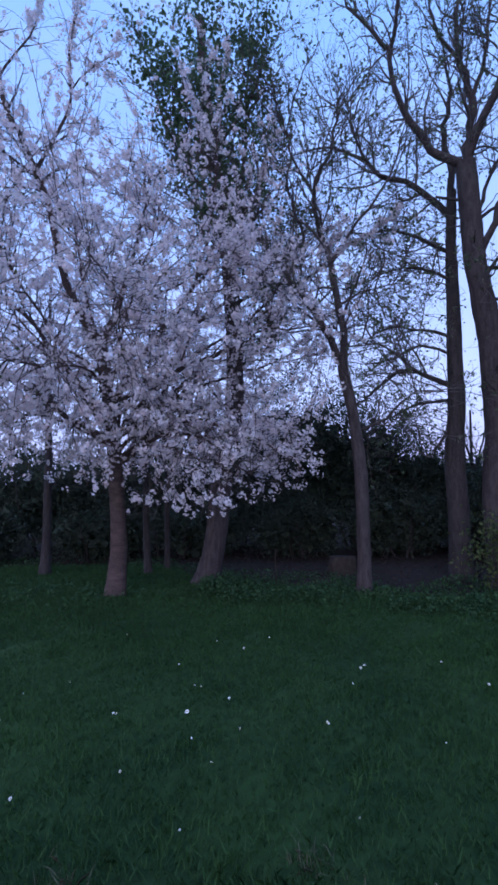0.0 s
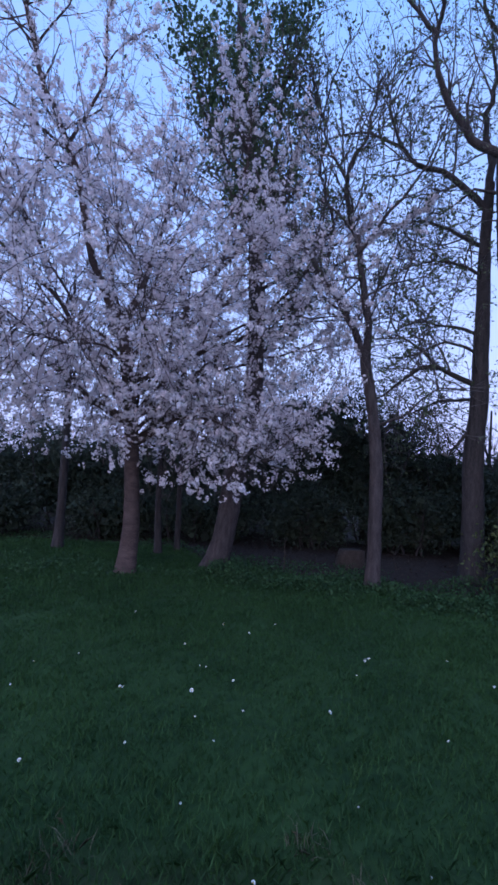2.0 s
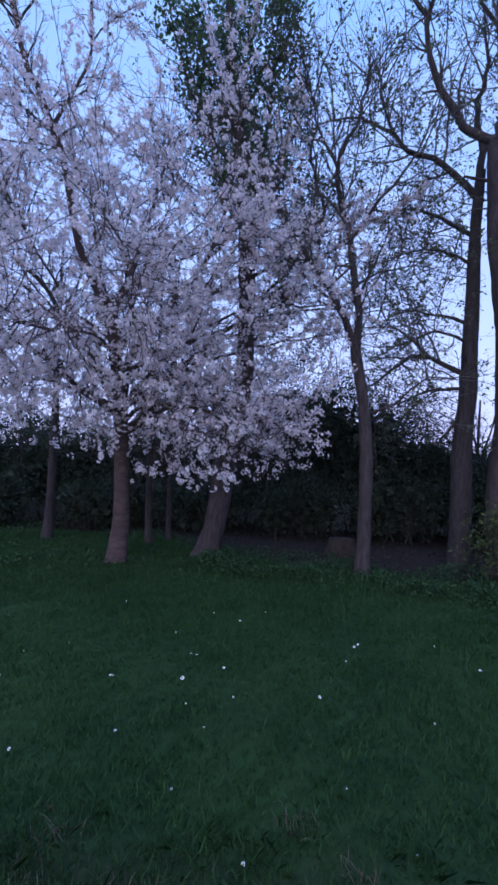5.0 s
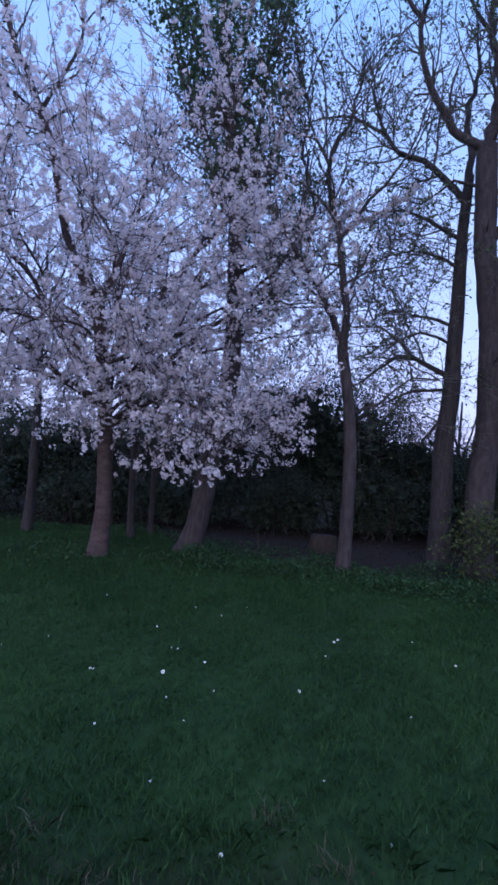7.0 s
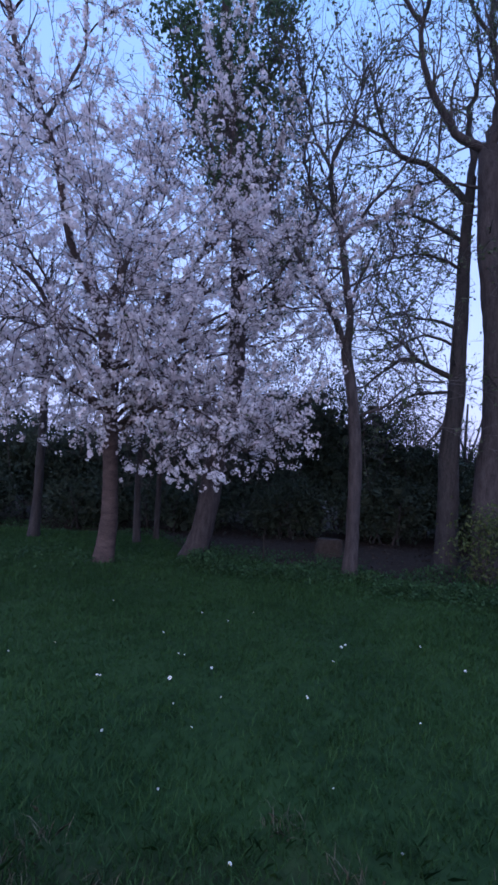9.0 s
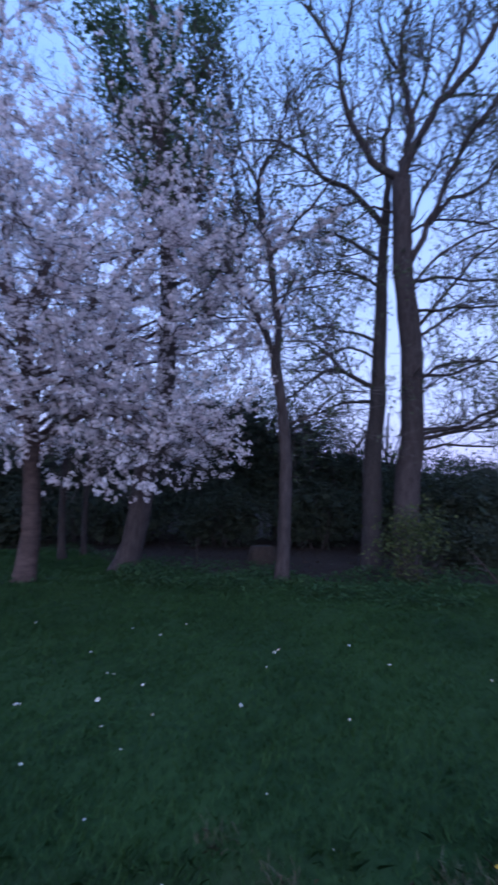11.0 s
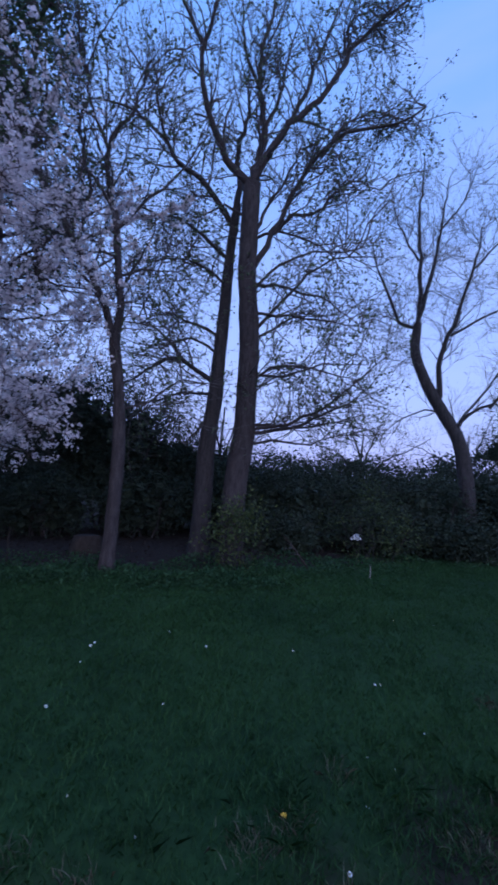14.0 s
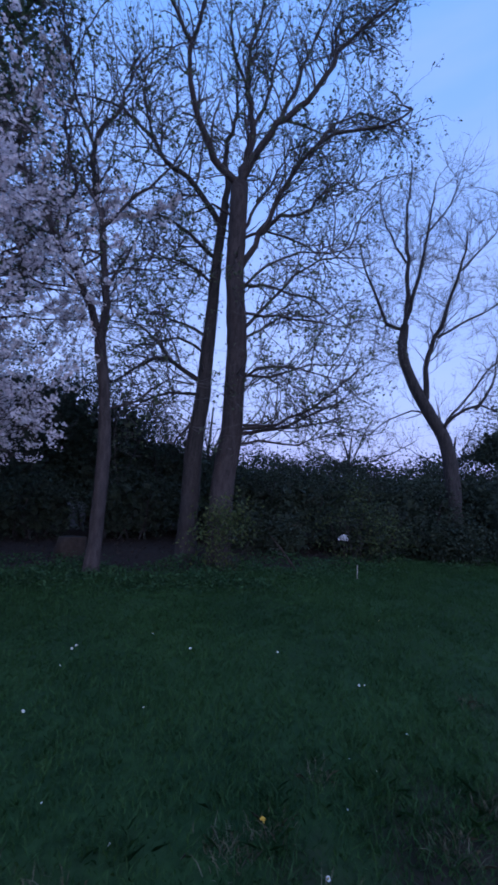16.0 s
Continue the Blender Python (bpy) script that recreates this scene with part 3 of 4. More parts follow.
build_tree(31, "tall_tree", "tall brown-barked tree with a forked crown, coming into leaf", 3.64, 6.56,
           [([(0, -0.2), (-0.01, 1.1), (0.09, 2.45), (0.08, 3.83), (-0.03, 5.04), (-0.03, 5.86), (-0.04, 6.65)], 0.205, 0.15, 0)],
           [([(-0.04, 6.6), (-0.41, 6.89), (-0.82, 7.67), (-1.04, 8.36), (-1.02, 9.02), (-0.78, 10.15), (-0.7, 11.0)], 0.072, 0, -0.4),
            ([(-1.02, 9.0), (-1.3, 9.5), (-1.7, 10.2), (-1.8, 11)], 0.04, -0.2, -0.4),
            ([(-0.04, 6.6), (0.02, 6.96), (0.13, 7.84), (-0.02, 8.81), (-0.01, 9.6), (0.16, 10.4), (0.2, 11.2)], 0.08, 0, 0.5),
            ([(-0.06, 6.6), (0.42, 7.55), (1.2, 8.36), (1.69, 9.26), (2.32, 9.81), (2.8, 10.2)], 0.075, 0, -0.5),
            ([(0.42, 7.5), (0.87, 8.59), (1.05, 9.4), (1.43, 10.5), (1.6, 11.2)], 0.045, -0.1, 0.4),
            ([(1.2, 8.36), (1.49, 9.01), (1.61, 9.94), (1.86, 10.6)], 0.04, -0.2, 0.2),
            ([(0.13, 7.8), (0.4, 8.6), (0.5, 9.5), (0.75, 10.7)], 0.04, 0.1, 0.6),
            ([(-0.02, 8.8), (-0.35, 9.5), (-0.45, 10.6)], 0.035, 0.3, 0.1),
            ([(0.05, 5.07), (0.39, 5.73), (0.78, 6.56), (1.14, 7.09), (1.55, 7.4), (2.39, 7.61), (2.8, 7.8)], 0.06, 0, -0.6),
            ([(0.39, 5.7), (0.72, 6.13), (1.1, 6.23), (1.56, 6.81), (1.98, 7.07), (2.4, 7.0)], 0.04, -0.1, 0.4),
            ([(1.14, 7.09), (1.5, 7.8), (2.1, 8.3), (2.5, 8.4)], 0.03, -0.2, 0.3),
            ([(0.13, 3.96), (0.56, 4.45), (1.03, 4.96), (1.63, 5.22), (2.2, 5.2)], 0.035, 0, -0.5),
            ([(0.18, 2.19), (0.86, 2.33), (1.53, 2.66), (2.12, 3.0), (2.5, 3.5)], 0.035, 0, 0.4),
            ([(0.05, 4.84), (0.71, 4.83), (1.51, 4.68), (2.11, 4.36)], 0.035, 0, 0.4),
            ([(0.1, 4.3), (0.95, 4.14), (1.84, 3.94)], 0.03, 0, -0.7),
            ([(0.1, 2.2), (1.04, 2.46), (1.6, 2.84), (2.34, 3.57)], 0.035, 0, -0.4),
            ([(0.1, 2.35), (0.8, 2.35), (1.5, 2.45), (2.2, 2.7)], 0.03, 0, 0.5),
            ([(0.05, 3.2), (0.7, 3.2), (1.4, 3.5), (2.2, 3.6)], 0.028, 0, 0.2),
            ([(-0.02, 5.5), (0.2, 6.3), (0.7, 7.4), (0.9, 8.4)], 0.04, 0, 0.9),
            ([(0.0, 5.6), (0.5, 5.9), (1.1, 5.9), (1.7, 5.6)], 0.03, 0, 0.6),
            ([(0.05, 4.6), (0.5, 5.1), (1.1, 5.3), (1.8, 5.3)], 0.03, 0, -0.5),
            ([(0.08, 3.8), (0.5, 4.1), (1.0, 4.5), (1.7, 4.6)], 0.028, 0, 0.6),
            ([(0.08, 3.0), (0.5, 3.3), (1.1, 3.3), (1.8, 3.1)], 0.028, 0, -0.6),
            ([(0.08, 2.0), (0.6, 2.1), (1.2, 2.1), (1.9, 2.3)], 0.026, 0, 0.1),
            ([(-0.03, 6.0), (-0.5, 6.3), (-1.0, 6.2), (-1.5, 6.5)], 0.03, 0, 0.6)],
           BARK_BROWN, leaf_rate=13, leaf_size=0.056, lift=0.03, trunk_shoots=2.0, twig_rate=(4.2, 4.8, 4.8), twig_len=((0.5, 1.3), (0.35, 0.8), (0.14, 0.32)),
           crown=((0.6, 9.0, 1.9, 1.9, 1.6, 100, 1.0), (1.5, 6.7, 1.1, 1.2, 1.3, 80, 0.7), (2.5, 7.95, 0.7, 0.45, 0.6, 45, 0.3), (2.4, 10.0, 0.6, 0.6, 0.6, 40, 0.4), (1.3, 4.2, 1.2, 1.4, 1.4, 85, 0.0), (1.3, 2.7, 1.4, 0.7, 1.2, 85, 0.3)))
build_tree(32, "leaning_tree", "slender grey-brown tree standing close against a taller trunk", 3.31, 7.17,
           [([(0, -0.3), (0.02, 0.84), (0.03, 1.85), (0.12, 2.98), (0.16, 3.92), (0.2, 4.99), (0.24, 5.86), (0.3, 6.5)], 0.19, 0.075, 0)],
           [([(0.28, 6.3), (0.32, 6.9), (0.25, 7.7), (0.4, 8.6), (0.35, 9.6)], 0.07, 0, 0.4),
            ([(0.27, 6.0), (-0.23, 6.69), (-0.79, 7.07), (-1.07, 7.42), (-1.8, 7.95), (-2.42, 7.93)], 0.06, 0, -0.3),
            ([(0.1, 3.1), (-0.52, 3.45), (-0.92, 3.31), (-1.48, 2.85)], 0.05, 0, -0.4),
            ([(0.11, 3.95), (-0.69, 4.32), (-1.2, 4.33)], 0.035, 0, 0.3),
            ([(0.22, 5.4), (-0.5, 6.0), (-1.14, 6.26), (-1.8, 6.4)], 0.04, 0, 0.2),
            ([(0.06, 2.5), (-0.2, 2.2), (-0.35, 1.95)], 0.04, 0, -0.1),
            ([(-0.5, 3.44), (-0.9, 3.9), (-1.3, 4.0)], 0.025, -0.1, -0.4),
            ([(0.2, 4.9), (-0.3, 5.2), (-0.9, 5.2), (-1.5, 5.0)], 0.03, 0, -0.3),
            ([(-1.07, 7.42), (-1.3, 8.2), (-1.4, 9.2)], 0.03, -0.2, 0.1),
            ([(0.1, 2.9), (-0.5, 2.9), (-1.1, 2.6), (-1.6, 2.3)], 0.028, 0, 0.3),
            ([(0.15, 3.6), (-0.4, 3.9), (-1.1, 3.7), (-1.7, 3.9)], 0.028, 0, 0.2)],
           BARK_GREY, leaf_rate=13, leaf_size=0.056, lift=0.03, trunk_shoots=1.0, twig_rate=(4.0, 4.6, 4.6),
           crown=((-0.9, 8.4, 1.3, 1.7, 1.4, 50, 1.0), (-0.8, 5.4, 0.9, 1.4, 1.3, 75, 0.4), (-0.8, 3.0, 0.8, 1.0, 1.2, 50, 0.2)))
build_tree(33, "young_tree", "slim brown tree with a forked top and opening leaves", 1.59, 6.50,
           [([(0, -0.1), (0.03, 0.87), (0.03, 1.86), (-0.04, 2.68), (-0.14, 3.3), (-0.13, 3.5)], 0.105, 0.075, 0)],
           [([(-0.13, 3.4), (-0.12, 3.95), (-0.22, 4.82), (-0.37, 5.59), (-0.49, 6.37), (-0.15, 7.21), (0.04, 8.12)], 0.065, 0, 0.3),
            ([(-0.13, 3.3), (-0.42, 3.99), (-0.76, 4.62), (-1.29, 5.38), (-1.74, 6.12), (-2.1, 6.9)], 0.06, 0, -0.2),
            ([(-0.05, 2.3), (0.4, 2.5), (0.9, 2.9), (1.3, 2.9)], 0.022, 0, 0.3),
            ([(-0.3, 5.0), (0.2, 5.6), (0.7, 6.2), (1.0, 7.0)], 0.03, 0.1, -0.2),
            ([(-0.8, 4.6), (-0.7, 5.6), (-0.9, 6.6), (-0.8, 7.8)], 0.03, 0, 0.4),
            ([(-0.49, 6.37), (-0.8, 7.1), (-1.0, 8.0)], 0.028, 0.2, 0.4),
            ([(-0.2, 4.3), (0.4, 4.6), (1.0, 4.7)], 0.022, 0.05, 0.4)],
           BARK_BROWN, leaf_rate=13, leaf_size=0.056, trunk_shoots=0.6, twig_rate=(3.8, 4.6, 4.6), lift=0.03,
           crown=((-0.6, 7.6, 1.3, 1.6, 1.2, 44, 1.0), (-0.5, 5.3, 1.1, 1.2, 1.0, 24, 0.6), (0.3, 3.9, 0.7, 0.9, 0.8, 24, 0.2)))
build_tree(34, "bare_tree", "bare crooked tree with upswept branches behind a hedge", 9.10, 5.82,
           [([(0, -0.2), (-0.09, 1.33), (-0.25, 2.42), (-0.66, 3.23), (-1.03, 3.96), (-1.25, 4.63), (-1.22, 5.3)], 0.19, 0.10, 0)],
           [([(-1.22, 5.25), (-1.19, 6.53), (-1.26, 7.65), (-1.23, 8.63), (-1.19, 9.6)], 0.062, 0, 0.2),
            ([(-0.7, 3.5), (-0.69, 4.46), (-0.37, 5.34), (-0.06, 6.33), (0.1, 7.2)], 0.07, 0, -0.3),
            ([(-1.25, 5.2), (-1.62, 5.32), (-1.91, 6.08), (-2.36, 7.46)], 0.05, 0, -0.4),
            ([(-1.19, 5.44), (-0.93, 6.62), (-0.78, 7.81), (-0.63, 9.0)], 0.055, 0, 0.4),
            ([(-0.35, 2.7), (-0.1, 3.1), (0.4, 3.3), (0.8, 3.1)], 0.05, 0, -0.3),
            ([(0.3, 3.2), (0.6, 3.7), (0.7, 4.4)], 0.035, -0.2, -0.4),
            ([(-0.5, 4.9), (0.2, 5.3), (0.7, 5.6), (1.1, 6.3)], 0.03, -0.1, 0.2),
            ([(-0.8, 7.6), (-0.3, 8.2), (0.0, 9.0)], 0.025, 0.2, 0.1),
            ([(-0.3, 2.9), (0.4, 3.9), (0.9, 4.5), (1.5, 4.9)], 0.03, 0, 0.3),
            ([(-0.06, 6.3), (0.5, 7.0), (0.9, 7.8)], 0.025, -0.3, 0.1),
            ([(-0.5, 3.1), (-1.0, 3.2), (-1.5, 3.0), (-1.9, 2.6)], 0.025, 0, -0.3),
            ([(-1.25, 6.9), (-1.7, 7.8), (-1.9, 8.9)], 0.03, 0.1, -0.2)],
           BARK_GREY, twig_rate=(4.5, 6.5, 6), leaf_rate=0, lift=0.06, angle=(30, 60), twig_len=((0.5, 1.3), (0.3, 0.9), (0.12, 0.4)), ratio=0.26,
           crown=((-0.7, 7.4, 1.7, 2.2, 1.2, 130, 0.8), (0.7, 5.0, 1.4, 1.8, 1.0, 60, 0.5), (-1.7, 5.2, 0.9, 1.2, 0.8, 40, 0.4)), slim=0.6)


def build_ivy_tree():
    tree, fr, wood, boughs = build_tree(
        35, "ivy_clad_tree", "tall upright tree with ivy thick round its upper trunk", -0.79, 7.31,
        [([(0, -0.1), (0.19, 0.72), (0.35, 1.86), (0.54, 2.82), (0.57, 3.98), (0.53, 5.16), (0.49, 6.25), (0.32, 7.54), (0.15, 8.74), (0.07, 10.3)], 0.19, 0.08, 0)],
        [([(0.52, 5.4), (0.9, 6.3), (1.2, 7.4), (1.4, 8.8)], 0.04, 0, 0.5),
         ([(0.5, 6.0), (0.8, 7.2), (0.9, 8.6), (1.0, 10)], 0.04, 0, -0.3),
         ([(0.5, 5.8), (0.0, 6.7), (-0.3, 7.8), (-0.5, 9.2)], 0.04, 0, 0.3),
         ([(0.55, 4.7), (1.2, 5.2), (1.6, 5.9), (1.9, 6.9)], 0.035, 0, 0.5),
         ([(0.4, 7.0), (-0.2, 8.0), (-0.6, 9.0)], 0.03, 0, -0.5),
         ([(0.5, 6.3), (-0.2, 7.2), (-0.7, 8.3), (-1.0, 9.5)], 0.035, 0, -0.4),
         ([(0.3, 7.6), (0.8, 8.3), (1.2, 9.2), (1.3, 10.2)], 0.03, 0, -0.4),
         ([(0.55, 3.5), (0.9, 3.9), (1.3, 4.6)], 0.025, 0, 0.4)],
        BARK_BROWN, leaf_rate=8, leaf_size=0.06, trunk_shoots=0.8, lift=0.05, twig_rate=(3, 3.5, 3.5),
        crown=((0.2, 8.0, 1.2, 1.8, 1.2, 40, 0.8), (1.2, 5.6, 0.8, 1.2, 1.0, 24, 0.5)))
    rng = np.random.default_rng(36)
    pts = wood[0][0]
    pts = pts[pts[:, 2] > 5.9]
    c = []
    for k in range(145):
        p = pts[rng.integers(len(pts))]
        clump = p + rng.normal(0, 1, 3) * (0.40, 0.40, 0.3) * (0.5 + 0.22 * (p[2] - 5.9))
        c.append(clump + rng.normal(0, 0.13, (60, 3)))
    for b, _ in boughs[:8]:
        for k in range(22):
            p = b[rng.integers(len(b) // 3, len(b))]
            c.append(p + rng.normal(0, 0.12, 3) + rng.normal(0, 0.12, (34, 3)))
    v, f = leaf_cloud(rng, np.concatenate(c), 0.07, 0.5, 0.8)
    part("ivy", mesh_of("ivy", v, f, IVY), tree, "dark green ivy leaves", "stuff")


build_ivy_tree()

# young trunks further back in the wood
for seed, x, y, r, lean, top in ((41, -3.96, 8.56, 0.10, 0.02, 6.5), (42, -1.95, 8.40, 0.07, -0.04, 6.0), (43, -1.66, 8.75, 0.06, 0.0, 6.0)):
    build_tree(seed, "woodland_tree", "thin pale-barked young tree in the shade of the wood", x, y,
               [([(0, -0.1), (lean, 0.97), (lean, 2.16), (0, 3.2), (-lean, 4.6), (0, top)], r, 0.008, 0)],
               [([(0, 3.0), (0.5, 3.9), (0.7, 5.0)], r * 0.3, 0, 0.4), ([(0, 3.6), (-0.5, 4.4), (-0.7, 5.4)], r * 0.3, 0, -0.2), ([(0, 4.3), (0.3, 5.2), (0.5, 6.3)], r * 0.3, 0, 0.6)],
               BARK_GREY, leaf_rate=5, twig_rate=(3, 3, 3), single=False)


# small twiggy trees behind the hedge
for seed, x, y, tall in ((51, 5.4, 10.6, 4.4), (52, 9.0, 9.0, 3.8), (53, 2.6, 11.6, 4.6), (54, 11.4, 7.4, 3.9)):
    build_tree(seed, "hawthorn_tree", "small twiggy hawthorn standing behind the hedge", x, y,
               [([(0, -0.1), (0.05, 0.9), (-0.05, 1.9), (0.0, tall * 0.75)], 0.07, 0.02, 0)],
               [([(0, 1.3), (0.6, 2.1), (1.1, tall * 0.62), (1.7, tall * 0.72)], 0.03, 0, -0.4), ([(0, 1.5), (-0.6, 2.2), (-1.2, tall * 0.65), (-1.8, tall * 0.7)], 0.03, 0, 0.3),
                ([(0, 1.8), (0.3, 2.8), (0.6, tall * 0.9)], 0.03, 0, 0.5), ([(0, 1.9), (-0.3, 2.9), (-0.5, tall)], 0.03, 0, -0.5)],
               BARK_GREY, leaf_rate=3, twig_rate=(5, 5, 5), twig_len=((0.5, 1.4), (0.3, 0.8), (0.14, 0.35)), single=False)


# ---- hedge and bushes ----
def build_bush(seed, x, y, wide, deep, tall, name="hedge_bush", label="dense dark evergreen bush in the woodland edge", leaf=HEDGE_LEAF, count=14000, size=0.06, inner=1600, low=0.0, stem=0.03):
    """Many stems from the ground and a crown of leaves in uneven clumps."""
    rng = np.random.default_rng(seed)
    fr = Frame2D(x, y)
    bush = thing(name, fr.base, label, "bush")
    stems = []
    for _ in range(10):
        p = fr.right * rng.normal(0, wide * 0.25) + fr.away * rng.normal(0, deep * 0.2) + np.array([0, 0, -0.05])
        stems.append(grow(rng, p, np.array([0, 0, 1]) + rng.normal(0, 0.28, 3), tall * rng.uniform(0.6, 0.85), stem, 8, 0.1, 0.05))
    stems += shoots(rng, stems, 3, 0.2, 1, (0.3, 0.9), 0.5, n=5)
    v, f = tubes(stems, 4)
    part("stem_spray", mesh_of("stem_spray", v, f, BARK_GREY), bush, kind="stuff")
    clumps = count // 60
    a, u = rng.uniform(0, 2 * np.pi, clumps), rng.uniform(-1, 1, clumps)
    shell = rng.uniform(0.35, 1.0, clumps) ** 0.6
    s = np.sqrt(1 - u ** 2)
    c = (s * np.cos(a) * shell * wide)[:, None] * fr.right + (s * np.sin(a) * shell * deep)[:, None] * fr.away
    c[:, 2] = np.maximum(low + 0.05, tall * (0.5 + 0.5 * u * shell) + rng.normal(0, 0.08, clumps))
    leaves = np.repeat(c, 60, 0) + rng.normal(0, 1, (clumps * 60, 3)) * (0.17, 0.17, 0.13)
    leaves = leaves[leaves[:, 2] > low]
    v, f = leaf_cloud(rng, leaves, size, 0.2)
    if inner:
        a, u = rng.uniform(0, 2 * np.pi, inner), rng.uniform(-1, 0.8, inner)
        q = rng.random(inner) ** 0.33 * 0.66
        w = np.sqrt(1 - u ** 2)
        c = (w * np.cos(a) * q * wide)[:, None] * fr.right + (w * np.sin(a) * q * deep)[:, None] * fr.away
        c[:, 2] = np.maximum(low + 0.15, tall * (0.46 + 0.5 * u * q))
        iv, jf = leaf_cloud(rng, c, 0.22, 0.2, 0.8)
        v, f = np.concatenate([v, iv]), np.concatenate([f, jf + len(v)])
    part("foliage", mesh_of("foliage", v, f, leaf), bush, kind="stuff")


for k, (x, y, wide, deep, tall) in enumerate((
        (-10.5, 8.8, 2.2, 1.3, 3.2), (-7.6, 10.6, 2.2, 1.4, 3.1), (-5.0, 11.6, 1.9, 1.3, 3.1), (-2.6, 12.0, 1.9, 1.3, 3.0), (-0.4, 12.0, 1.9, 1.3, 3.5),
        (1.2, 11.4, 1.7, 1.2, 4.9), (2.7, 11.1, 1.5, 1.2, 4.3), (4.0, 10.9, 1.2, 1.1, 3.1), (4.9, 10.7, 1.6, 1.2, 2.55), (6.6, 9.9, 1.6, 1.2, 2.2), (8.2, 8.8, 1.6, 1.2, 2.3),
        (9.6, 7.6, 1.5, 1.2, 2.3), (11.0, 6.0, 1.6, 1.3, 2.4), (12.3, 4.2, 1.7, 1.3, 2.6), (12.9, 1.8, 1.8, 1.3, 2.8))):
    build_bush(60 + k, x, y, wide, deep, tall)
for k, (x, y, wide, deep, tall) in enumerate((
        (5.0, 8.9, 1.0, 0.6, 1.7), (6.2, 8.2, 1.1, 0.7, 1.85), (7.5, 7.4, 1.1, 0.7, 1.8), (8.6, 6.4, 1.0, 0.7, 1.75), (10.1, 4.9, 1.1, 0.7, 1.8), (10.9, 3.2, 1.1, 0.8, 1.9),
        (3.0, 9.6, 1.2, 0.6, 1.5), (1.0, 9.9, 1.2, 0.6, 1.3), (-1.2, 10.3, 1.3, 0.6, 1.3), (-3.4, 10.2, 1.3, 0.6, 1.3), (-6.0, 9.6, 1.4, 0.7, 1.5),
        (5.2, 7.3, 0.8, 0.45, 0.75), (6.9, 6.6, 0.9, 0.45, 0.95), (8.3, 5.6, 0.8, 0.45, 0.8), (9.6, 4.3, 0.8, 0.45, 0.8))):
    build_bush(90 + k, x, y, wide, deep, tall, "thicket_bush", "tangled dark undergrowth bush below the taller hedge", count=6500, inner=600)
for k, (x, y, wide, deep, tall) in enumerate(((-8.5, 15.5, 4, 1.5, 3.2), (-3.5, 16, 4, 1.5, 3.0), (1.5, 16, 4, 1.5, 3.2), (6.5, 15, 4, 1.5, 2.4), (11.0, 12, 4, 1.5, 2.4), (14.5, 7.5, 4, 1.5, 2.6))):
    build_bush(110 + k, x, y, wide, deep, tall, "far_thicket", "dark distant thicket closing the wood", count=6000, size=0.14, inner=2000)
build_bush(80, 11.75, 6.3, 0.8, 0.8, 4.2, "holly_tree", "dark holly with dense leaves rising over the hedge", count=9000, low=2.3)
build_bush(81, 3.42, 5.95, 0.42, 0.35, 1.1, "elder_shrub", "yellow-green leafy shrub at the foot of a tree", SHRUB_LEAF, 1500, 0.055, 0, stem=0.009)
build_bush(82, 6.3, 6.0, 0.8, 0.5, 1.35, "twiggy_shrub", "sparse twiggy shrub with small green leaves", SHRUB_LEAF, 1500, 0.045, 0, stem=0.009)


# ---- small things ----
def build_daisy():
    rng = np.random.default_rng(5)
    flower = thing("daisy", (0, 0, 0), "small white daisy open in the lawn grass", "flower", "daisies in the lawn")
    v, f = tubes([(np.array([[0, 0, -0.01], [0.002, 0, 0.024], [0.004, 0.002, 0.048]]), np.array([0.0012, 0.001, 0.001]))], 4)
    part("stem", mesh_of("stem", v, f, STEM), flower)
    n = 13
    ang = np.arange(n) * 2 * np.pi / n
    o = np.array([0.004, 0.002, 0.048])
    d = np.stack([np.cos(ang), np.sin(ang), 0 * ang], -1)
    s = np.stack([-np.sin(ang), np.cos(ang), 0 * ang], -1)
    v = np.stack([o + d * 0.004, o + d * 0.011 + s * 0.0028 + (0, 0, 0.003), o + d * 0.015 + (0, 0, 0.0035), o + d * 0.011 - s * 0.0028 + (0, 0, 0.003)], 1).reshape(-1, 3)
    part("flower_head", mesh_of("flower_head", v, np.arange(n * 4).reshape(n, 4), DAISY), flower)
    dome = np.array([[0, 0, 0.001], [0, 0, 0.004], [0, 0, 0.0055]]) + o
    v, f = tubes([(dome, np.array([0.005, 0.004, 0.0008]))], 8)
    part("eye", mesh_of("eye", v, f, DAISY_EYE), flower)
    return flower


# place and size of each daisy; several are half closed or seen on edge
DAISIES = ((-0.47, 3.17, 1.3), (0.42, 2.94, 1.15), (0.87, 3.83, 1.0), (0.91, 3.84, 1.0), (-0.27, 2.58, 0.8), (-1.23, 2.36, 0.9), (-0.75, 2.55, 0.75), (-1.51, 3.7, 0.8), (-0.68, 3.99, 0.9),
           (-0.11, 4.34, 0.9), (-0.98, 3.17, 0.9), (-0.94, 3.18, 0.8), (-0.48, 3.57, 0.7), (-0.42, 3.54, 0.7), (-0.2, 3.35, 0.9), (-0.1, 2.94, 0.7), (-0.4, 2.86, 0.6), (0.72, 3.5, 0.8), (1.56, 3.89, 0.8),
           (1.09, 2.68, 0.8), (-0.36, 2.13, 0.55), (-0.02, 1.75, 0.8), (0.46, 2.16, 0.45), (1.72, 3.42, 1.0))
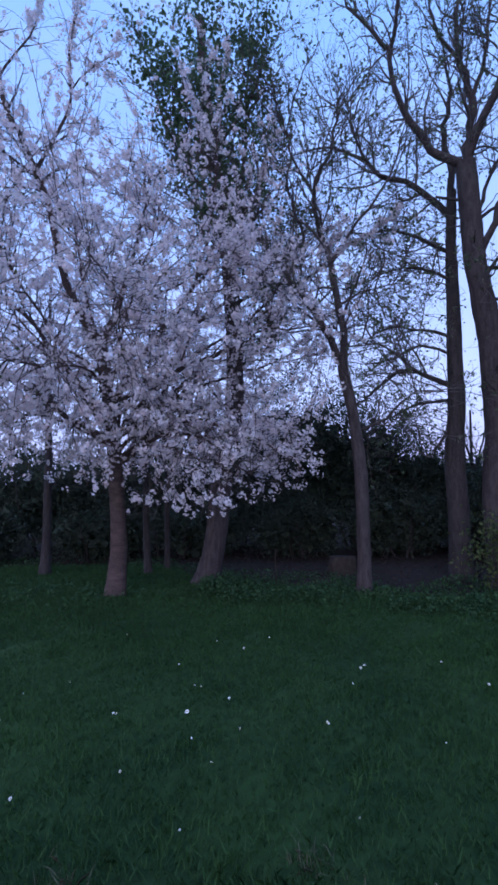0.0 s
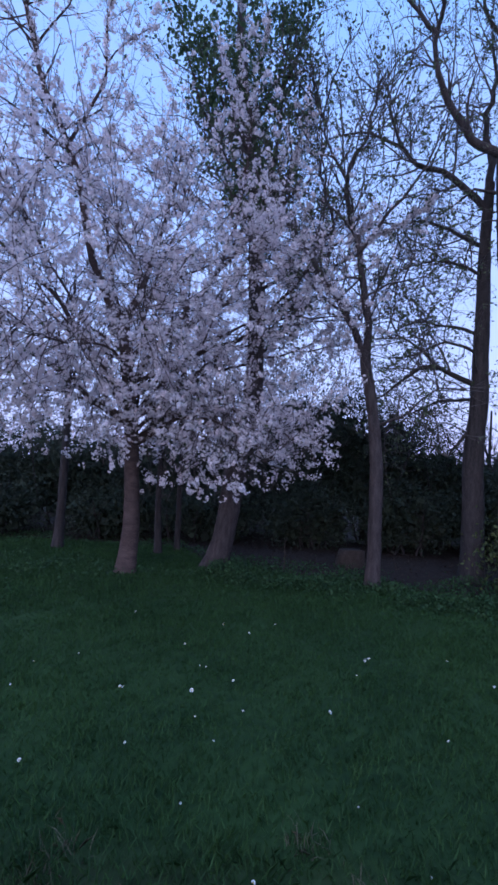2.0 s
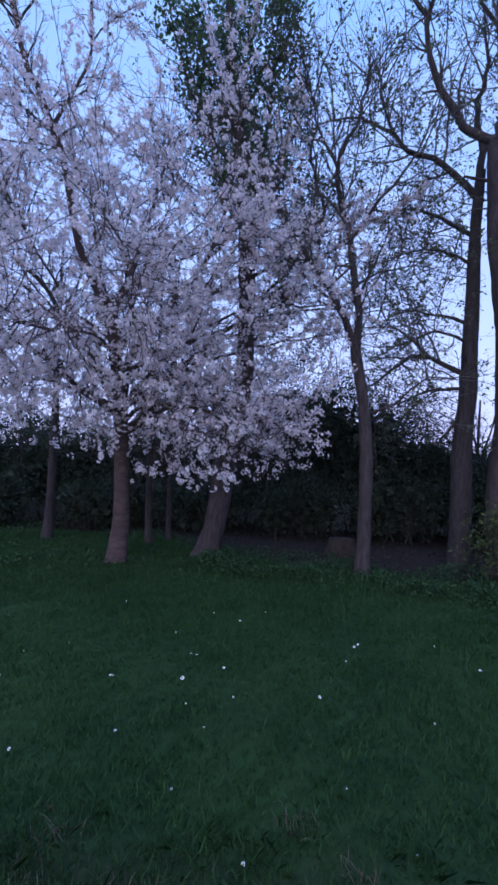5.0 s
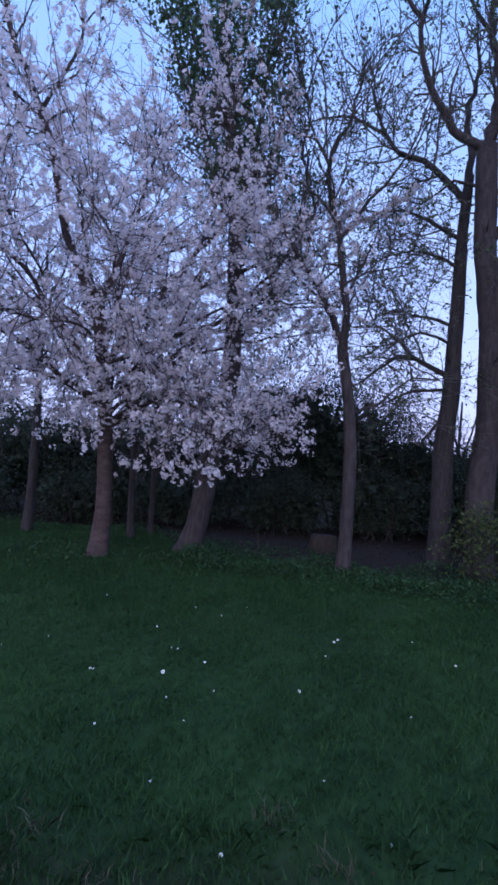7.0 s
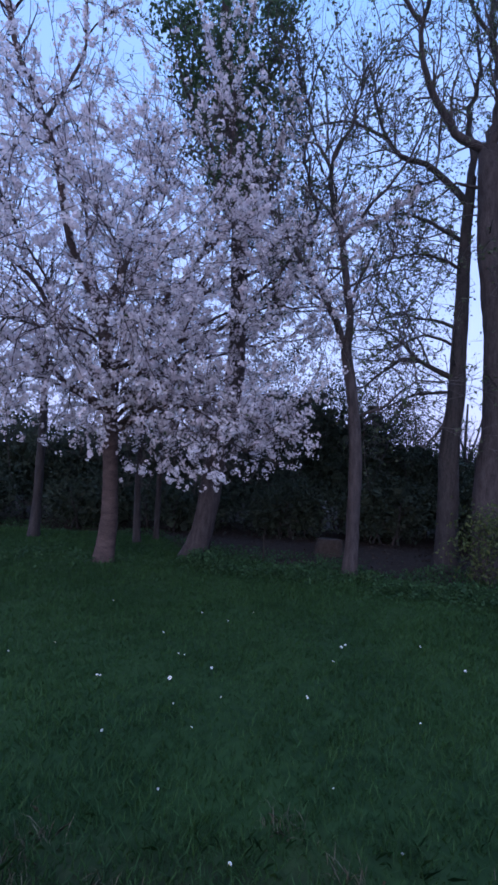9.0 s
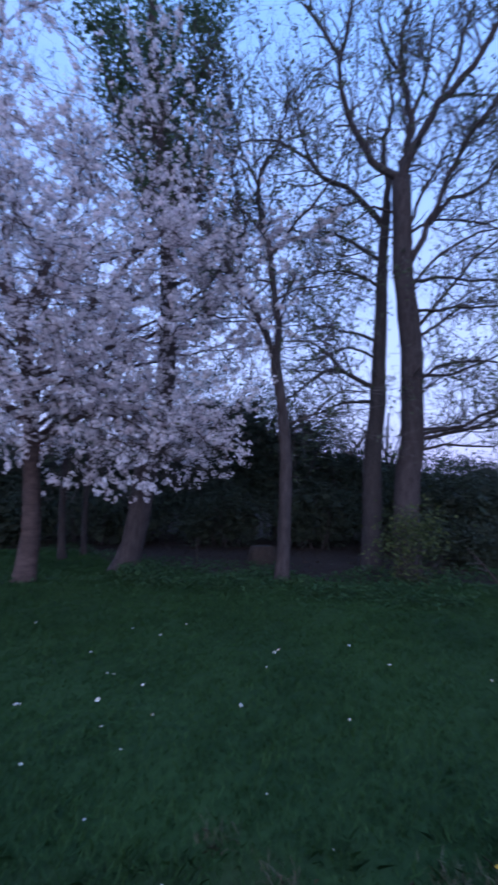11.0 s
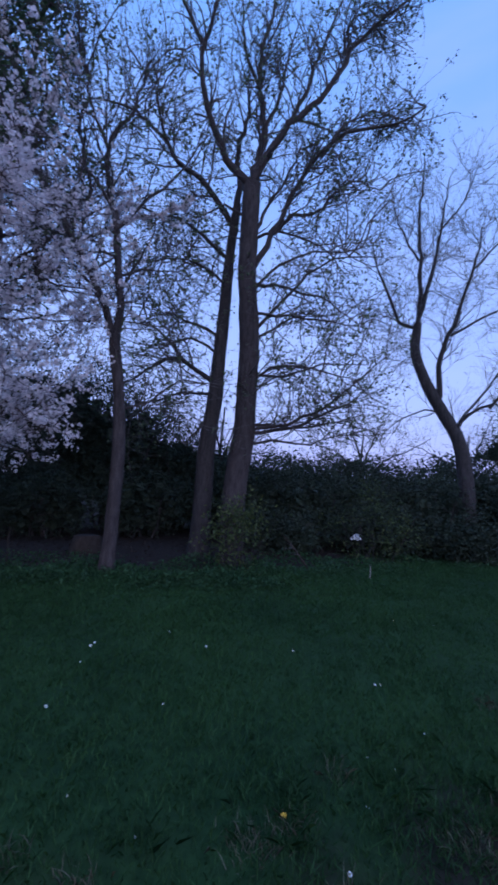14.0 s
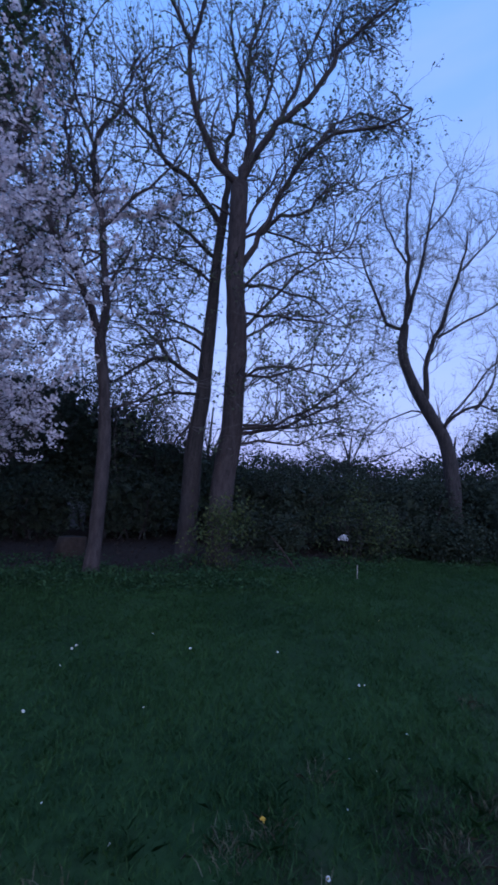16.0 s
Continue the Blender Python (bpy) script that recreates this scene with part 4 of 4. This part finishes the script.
MORE_DAISIES = ((-1.77, 3.51, 0.7), (-1.73, 3.12, 0.7), (-1.34, 4.8, 0.9), (0.14, 4.62, 0.8), (-0.38, 4.53, 0.8), (2.55, 2.37, 0.95), (2.59, 2.36, 0.8), (1.31, 1.31, 0.85), (2.36, 3.11, 0.9),
                (3.86, 3.35, 1.0), (2.36, 1.78, 0.6), (1.61, 1.52, 0.5), (1.94, 1.64, 0.4), (1.88, 1.78, 0.4), (0.65, 1.83, 0.45), (4.2, 3.12, 0.7))
first_daisy = build_daisy()
rng_d = np.random.default_rng(9)
for k, (x, y, size) in enumerate(DAISIES + MORE_DAISIES):
    m = pose(x, y, float(height_at(x, y)) - 0.004, rng_d.uniform(10, 50), rng_d.uniform(-30, 30), rng_d.uniform(-40, 40)) @ Matrix.Scale(0.74 * size, 4)
    if k == 0:
        first_daisy.matrix_basis = m
    else:
        flower = copy_thing(first_daisy, m)
        flower.matrix_basis = m


def build_dandelion():
    flower = thing("dandelion", (1.21, 1.59, 0), "single yellow dandelion open in the grass", "flower")
    v, f = tubes([(np.array([[0, 0, -0.01], [0.003, 0, 0.03], [0.005, 0.002, 0.055]]), np.array([0.002, 0.0018, 0.0018]))], 5)
    part("stem", mesh_of("stem", v, f, STEM), flower)
    rng = np.random.default_rng(15)
    n = 40
    ang, tilt = rng.uniform(0, 2 * np.pi, n), rng.uniform(0.1, 1.2, n)
    d = np.stack([np.cos(ang) * np.cos(tilt), np.sin(ang) * np.cos(tilt), np.sin(tilt)], -1)
    w = np.stack([-np.sin(ang), np.cos(ang), 0 * ang], -1)
    o = np.array([0.005, 0.002, 0.055])
    v = np.stack([o + 0 * d, o + d * 0.011 + w * 0.0016, o + d * 0.016, o + d * 0.011 - w * 0.0016], 1).reshape(-1, 3)
    part("flower_head", mesh_of("flower_head", v, np.arange(n * 4).reshape(n, 4), DAISY_EYE), flower, "yellow flower head")


build_dandelion()


def build_stump():
    rng = np.random.default_rng(7)
    stump = thing("tree_stump", (1.59, 8.05, 0), "low weathered tree stump on leaf litter", "stump")
    line = np.array([[0, 0, -0.1], [0, 0, 0.1], [0.01, 0, 0.19], [0.01, 0.01, 0.26]])
    me, _ = trunk_mesh(rng, line, 0.25, 0.22, STUMP_WOOD, 16, 0.35)
    part("bole", me, stump)
    v, f = tubes([(np.array([[0.01, 0.01, 0.25], [0.01, 0.01, 0.268], [0.01, 0.01, 0.27]]), np.array([0.22, 0.215, 0.004]))], 16)
    part("cut_top", mesh_of("cut_top", v, f, STUMP_WOOD), stump)


build_stump()


def build_stake():
    stake = thing("short_stake", (5.2, 4.95, 0), "short thin pale wooden stake in the grass", "stake")
    line = np.array([[0, 0, -0.08], [0.004, 0, 0.1], [0.0, 0.004, 0.21], [0.0, 0.004, 0.225]])
    v, f = tubes([(line, np.array([0.009, 0.008, 0.007, 0.002]))], 7)
    part("shaft", mesh_of("shaft", v, f, PALE_WOOD), stake)


build_stake()


def build_cane():
    cane = thing("thin_cane", (0.36, 7.15, 0), "thin dull brown upright cane standing in leaf litter", "cane")
    line = np.array([[0, 0, -0.08], [0.006, 0, 0.2], [0.0, 0.004, 0.42], [0.01, 0.004, 0.54]])
    v, f = tubes([(line, np.array([0.009, 0.008, 0.007, 0.003]))], 7)
    part("shaft", mesh_of("shaft", v, f, STUMP_WOOD), cane)


build_cane()


def build_fallen_branch():
    rng = np.random.default_rng(17)
    branch = thing("fallen_branch", (4.51, 5.54, 0), "broken pale branch leaning in the undergrowth", "branch")
    right = Frame2D(4.51, 5.54).right
    line = np.array([right * u + (0, 0, z) for u, z in ((0.03, -0.04), (-0.08, 0.12), (-0.18, 0.25), (-0.32, 0.42), (-0.46, 0.56))])
    v, f = tubes([(line, np.array([0.02, 0.018, 0.016, 0.013, 0.005]))], 7)
    part("stem", mesh_of("stem", v, f, STUMP_WOOD, True), branch)
    v, f = tubes(shoots(rng, [(line, np.linspace(0.018, 0.006, 5))], 6.0, 0.4, 1.0, (0.12, 0.3), 0.5, n=4), 4)
    part("twig_spray", mesh_of("twig_spray", v, f, TWIG), branch, kind="stuff")


build_fallen_branch()


def build_scrap():
    rng = np.random.default_rng(13)
    # small crumpled pale sheet for the white spot in the shrub
    scrap = thing("pale_scrap", (6.35, 6.45, 0.40), "small crumpled pale scrap in the shrub", "litter")
    n = 9
    u, w = np.meshgrid(np.linspace(-1, 1, n), np.linspace(-1, 1, n))
    v = np.stack([u * 0.11 + rng.normal(0, 0.012, u.shape), rng.normal(0, 0.03, u.shape) + 0.04 * u * w, w * 0.06 * (1 - 0.4 * u ** 2) + rng.normal(0, 0.012, u.shape)], -1).reshape(-1, 3)
    i, j = np.meshgrid(np.arange(n - 1), np.arange(n - 1))
    a = (j * n + i).ravel()
    part("film", mesh_of("film", v, np.stack([a, a + 1, a + n + 1, a + n], -1), SCRAP), scrap)


build_scrap()
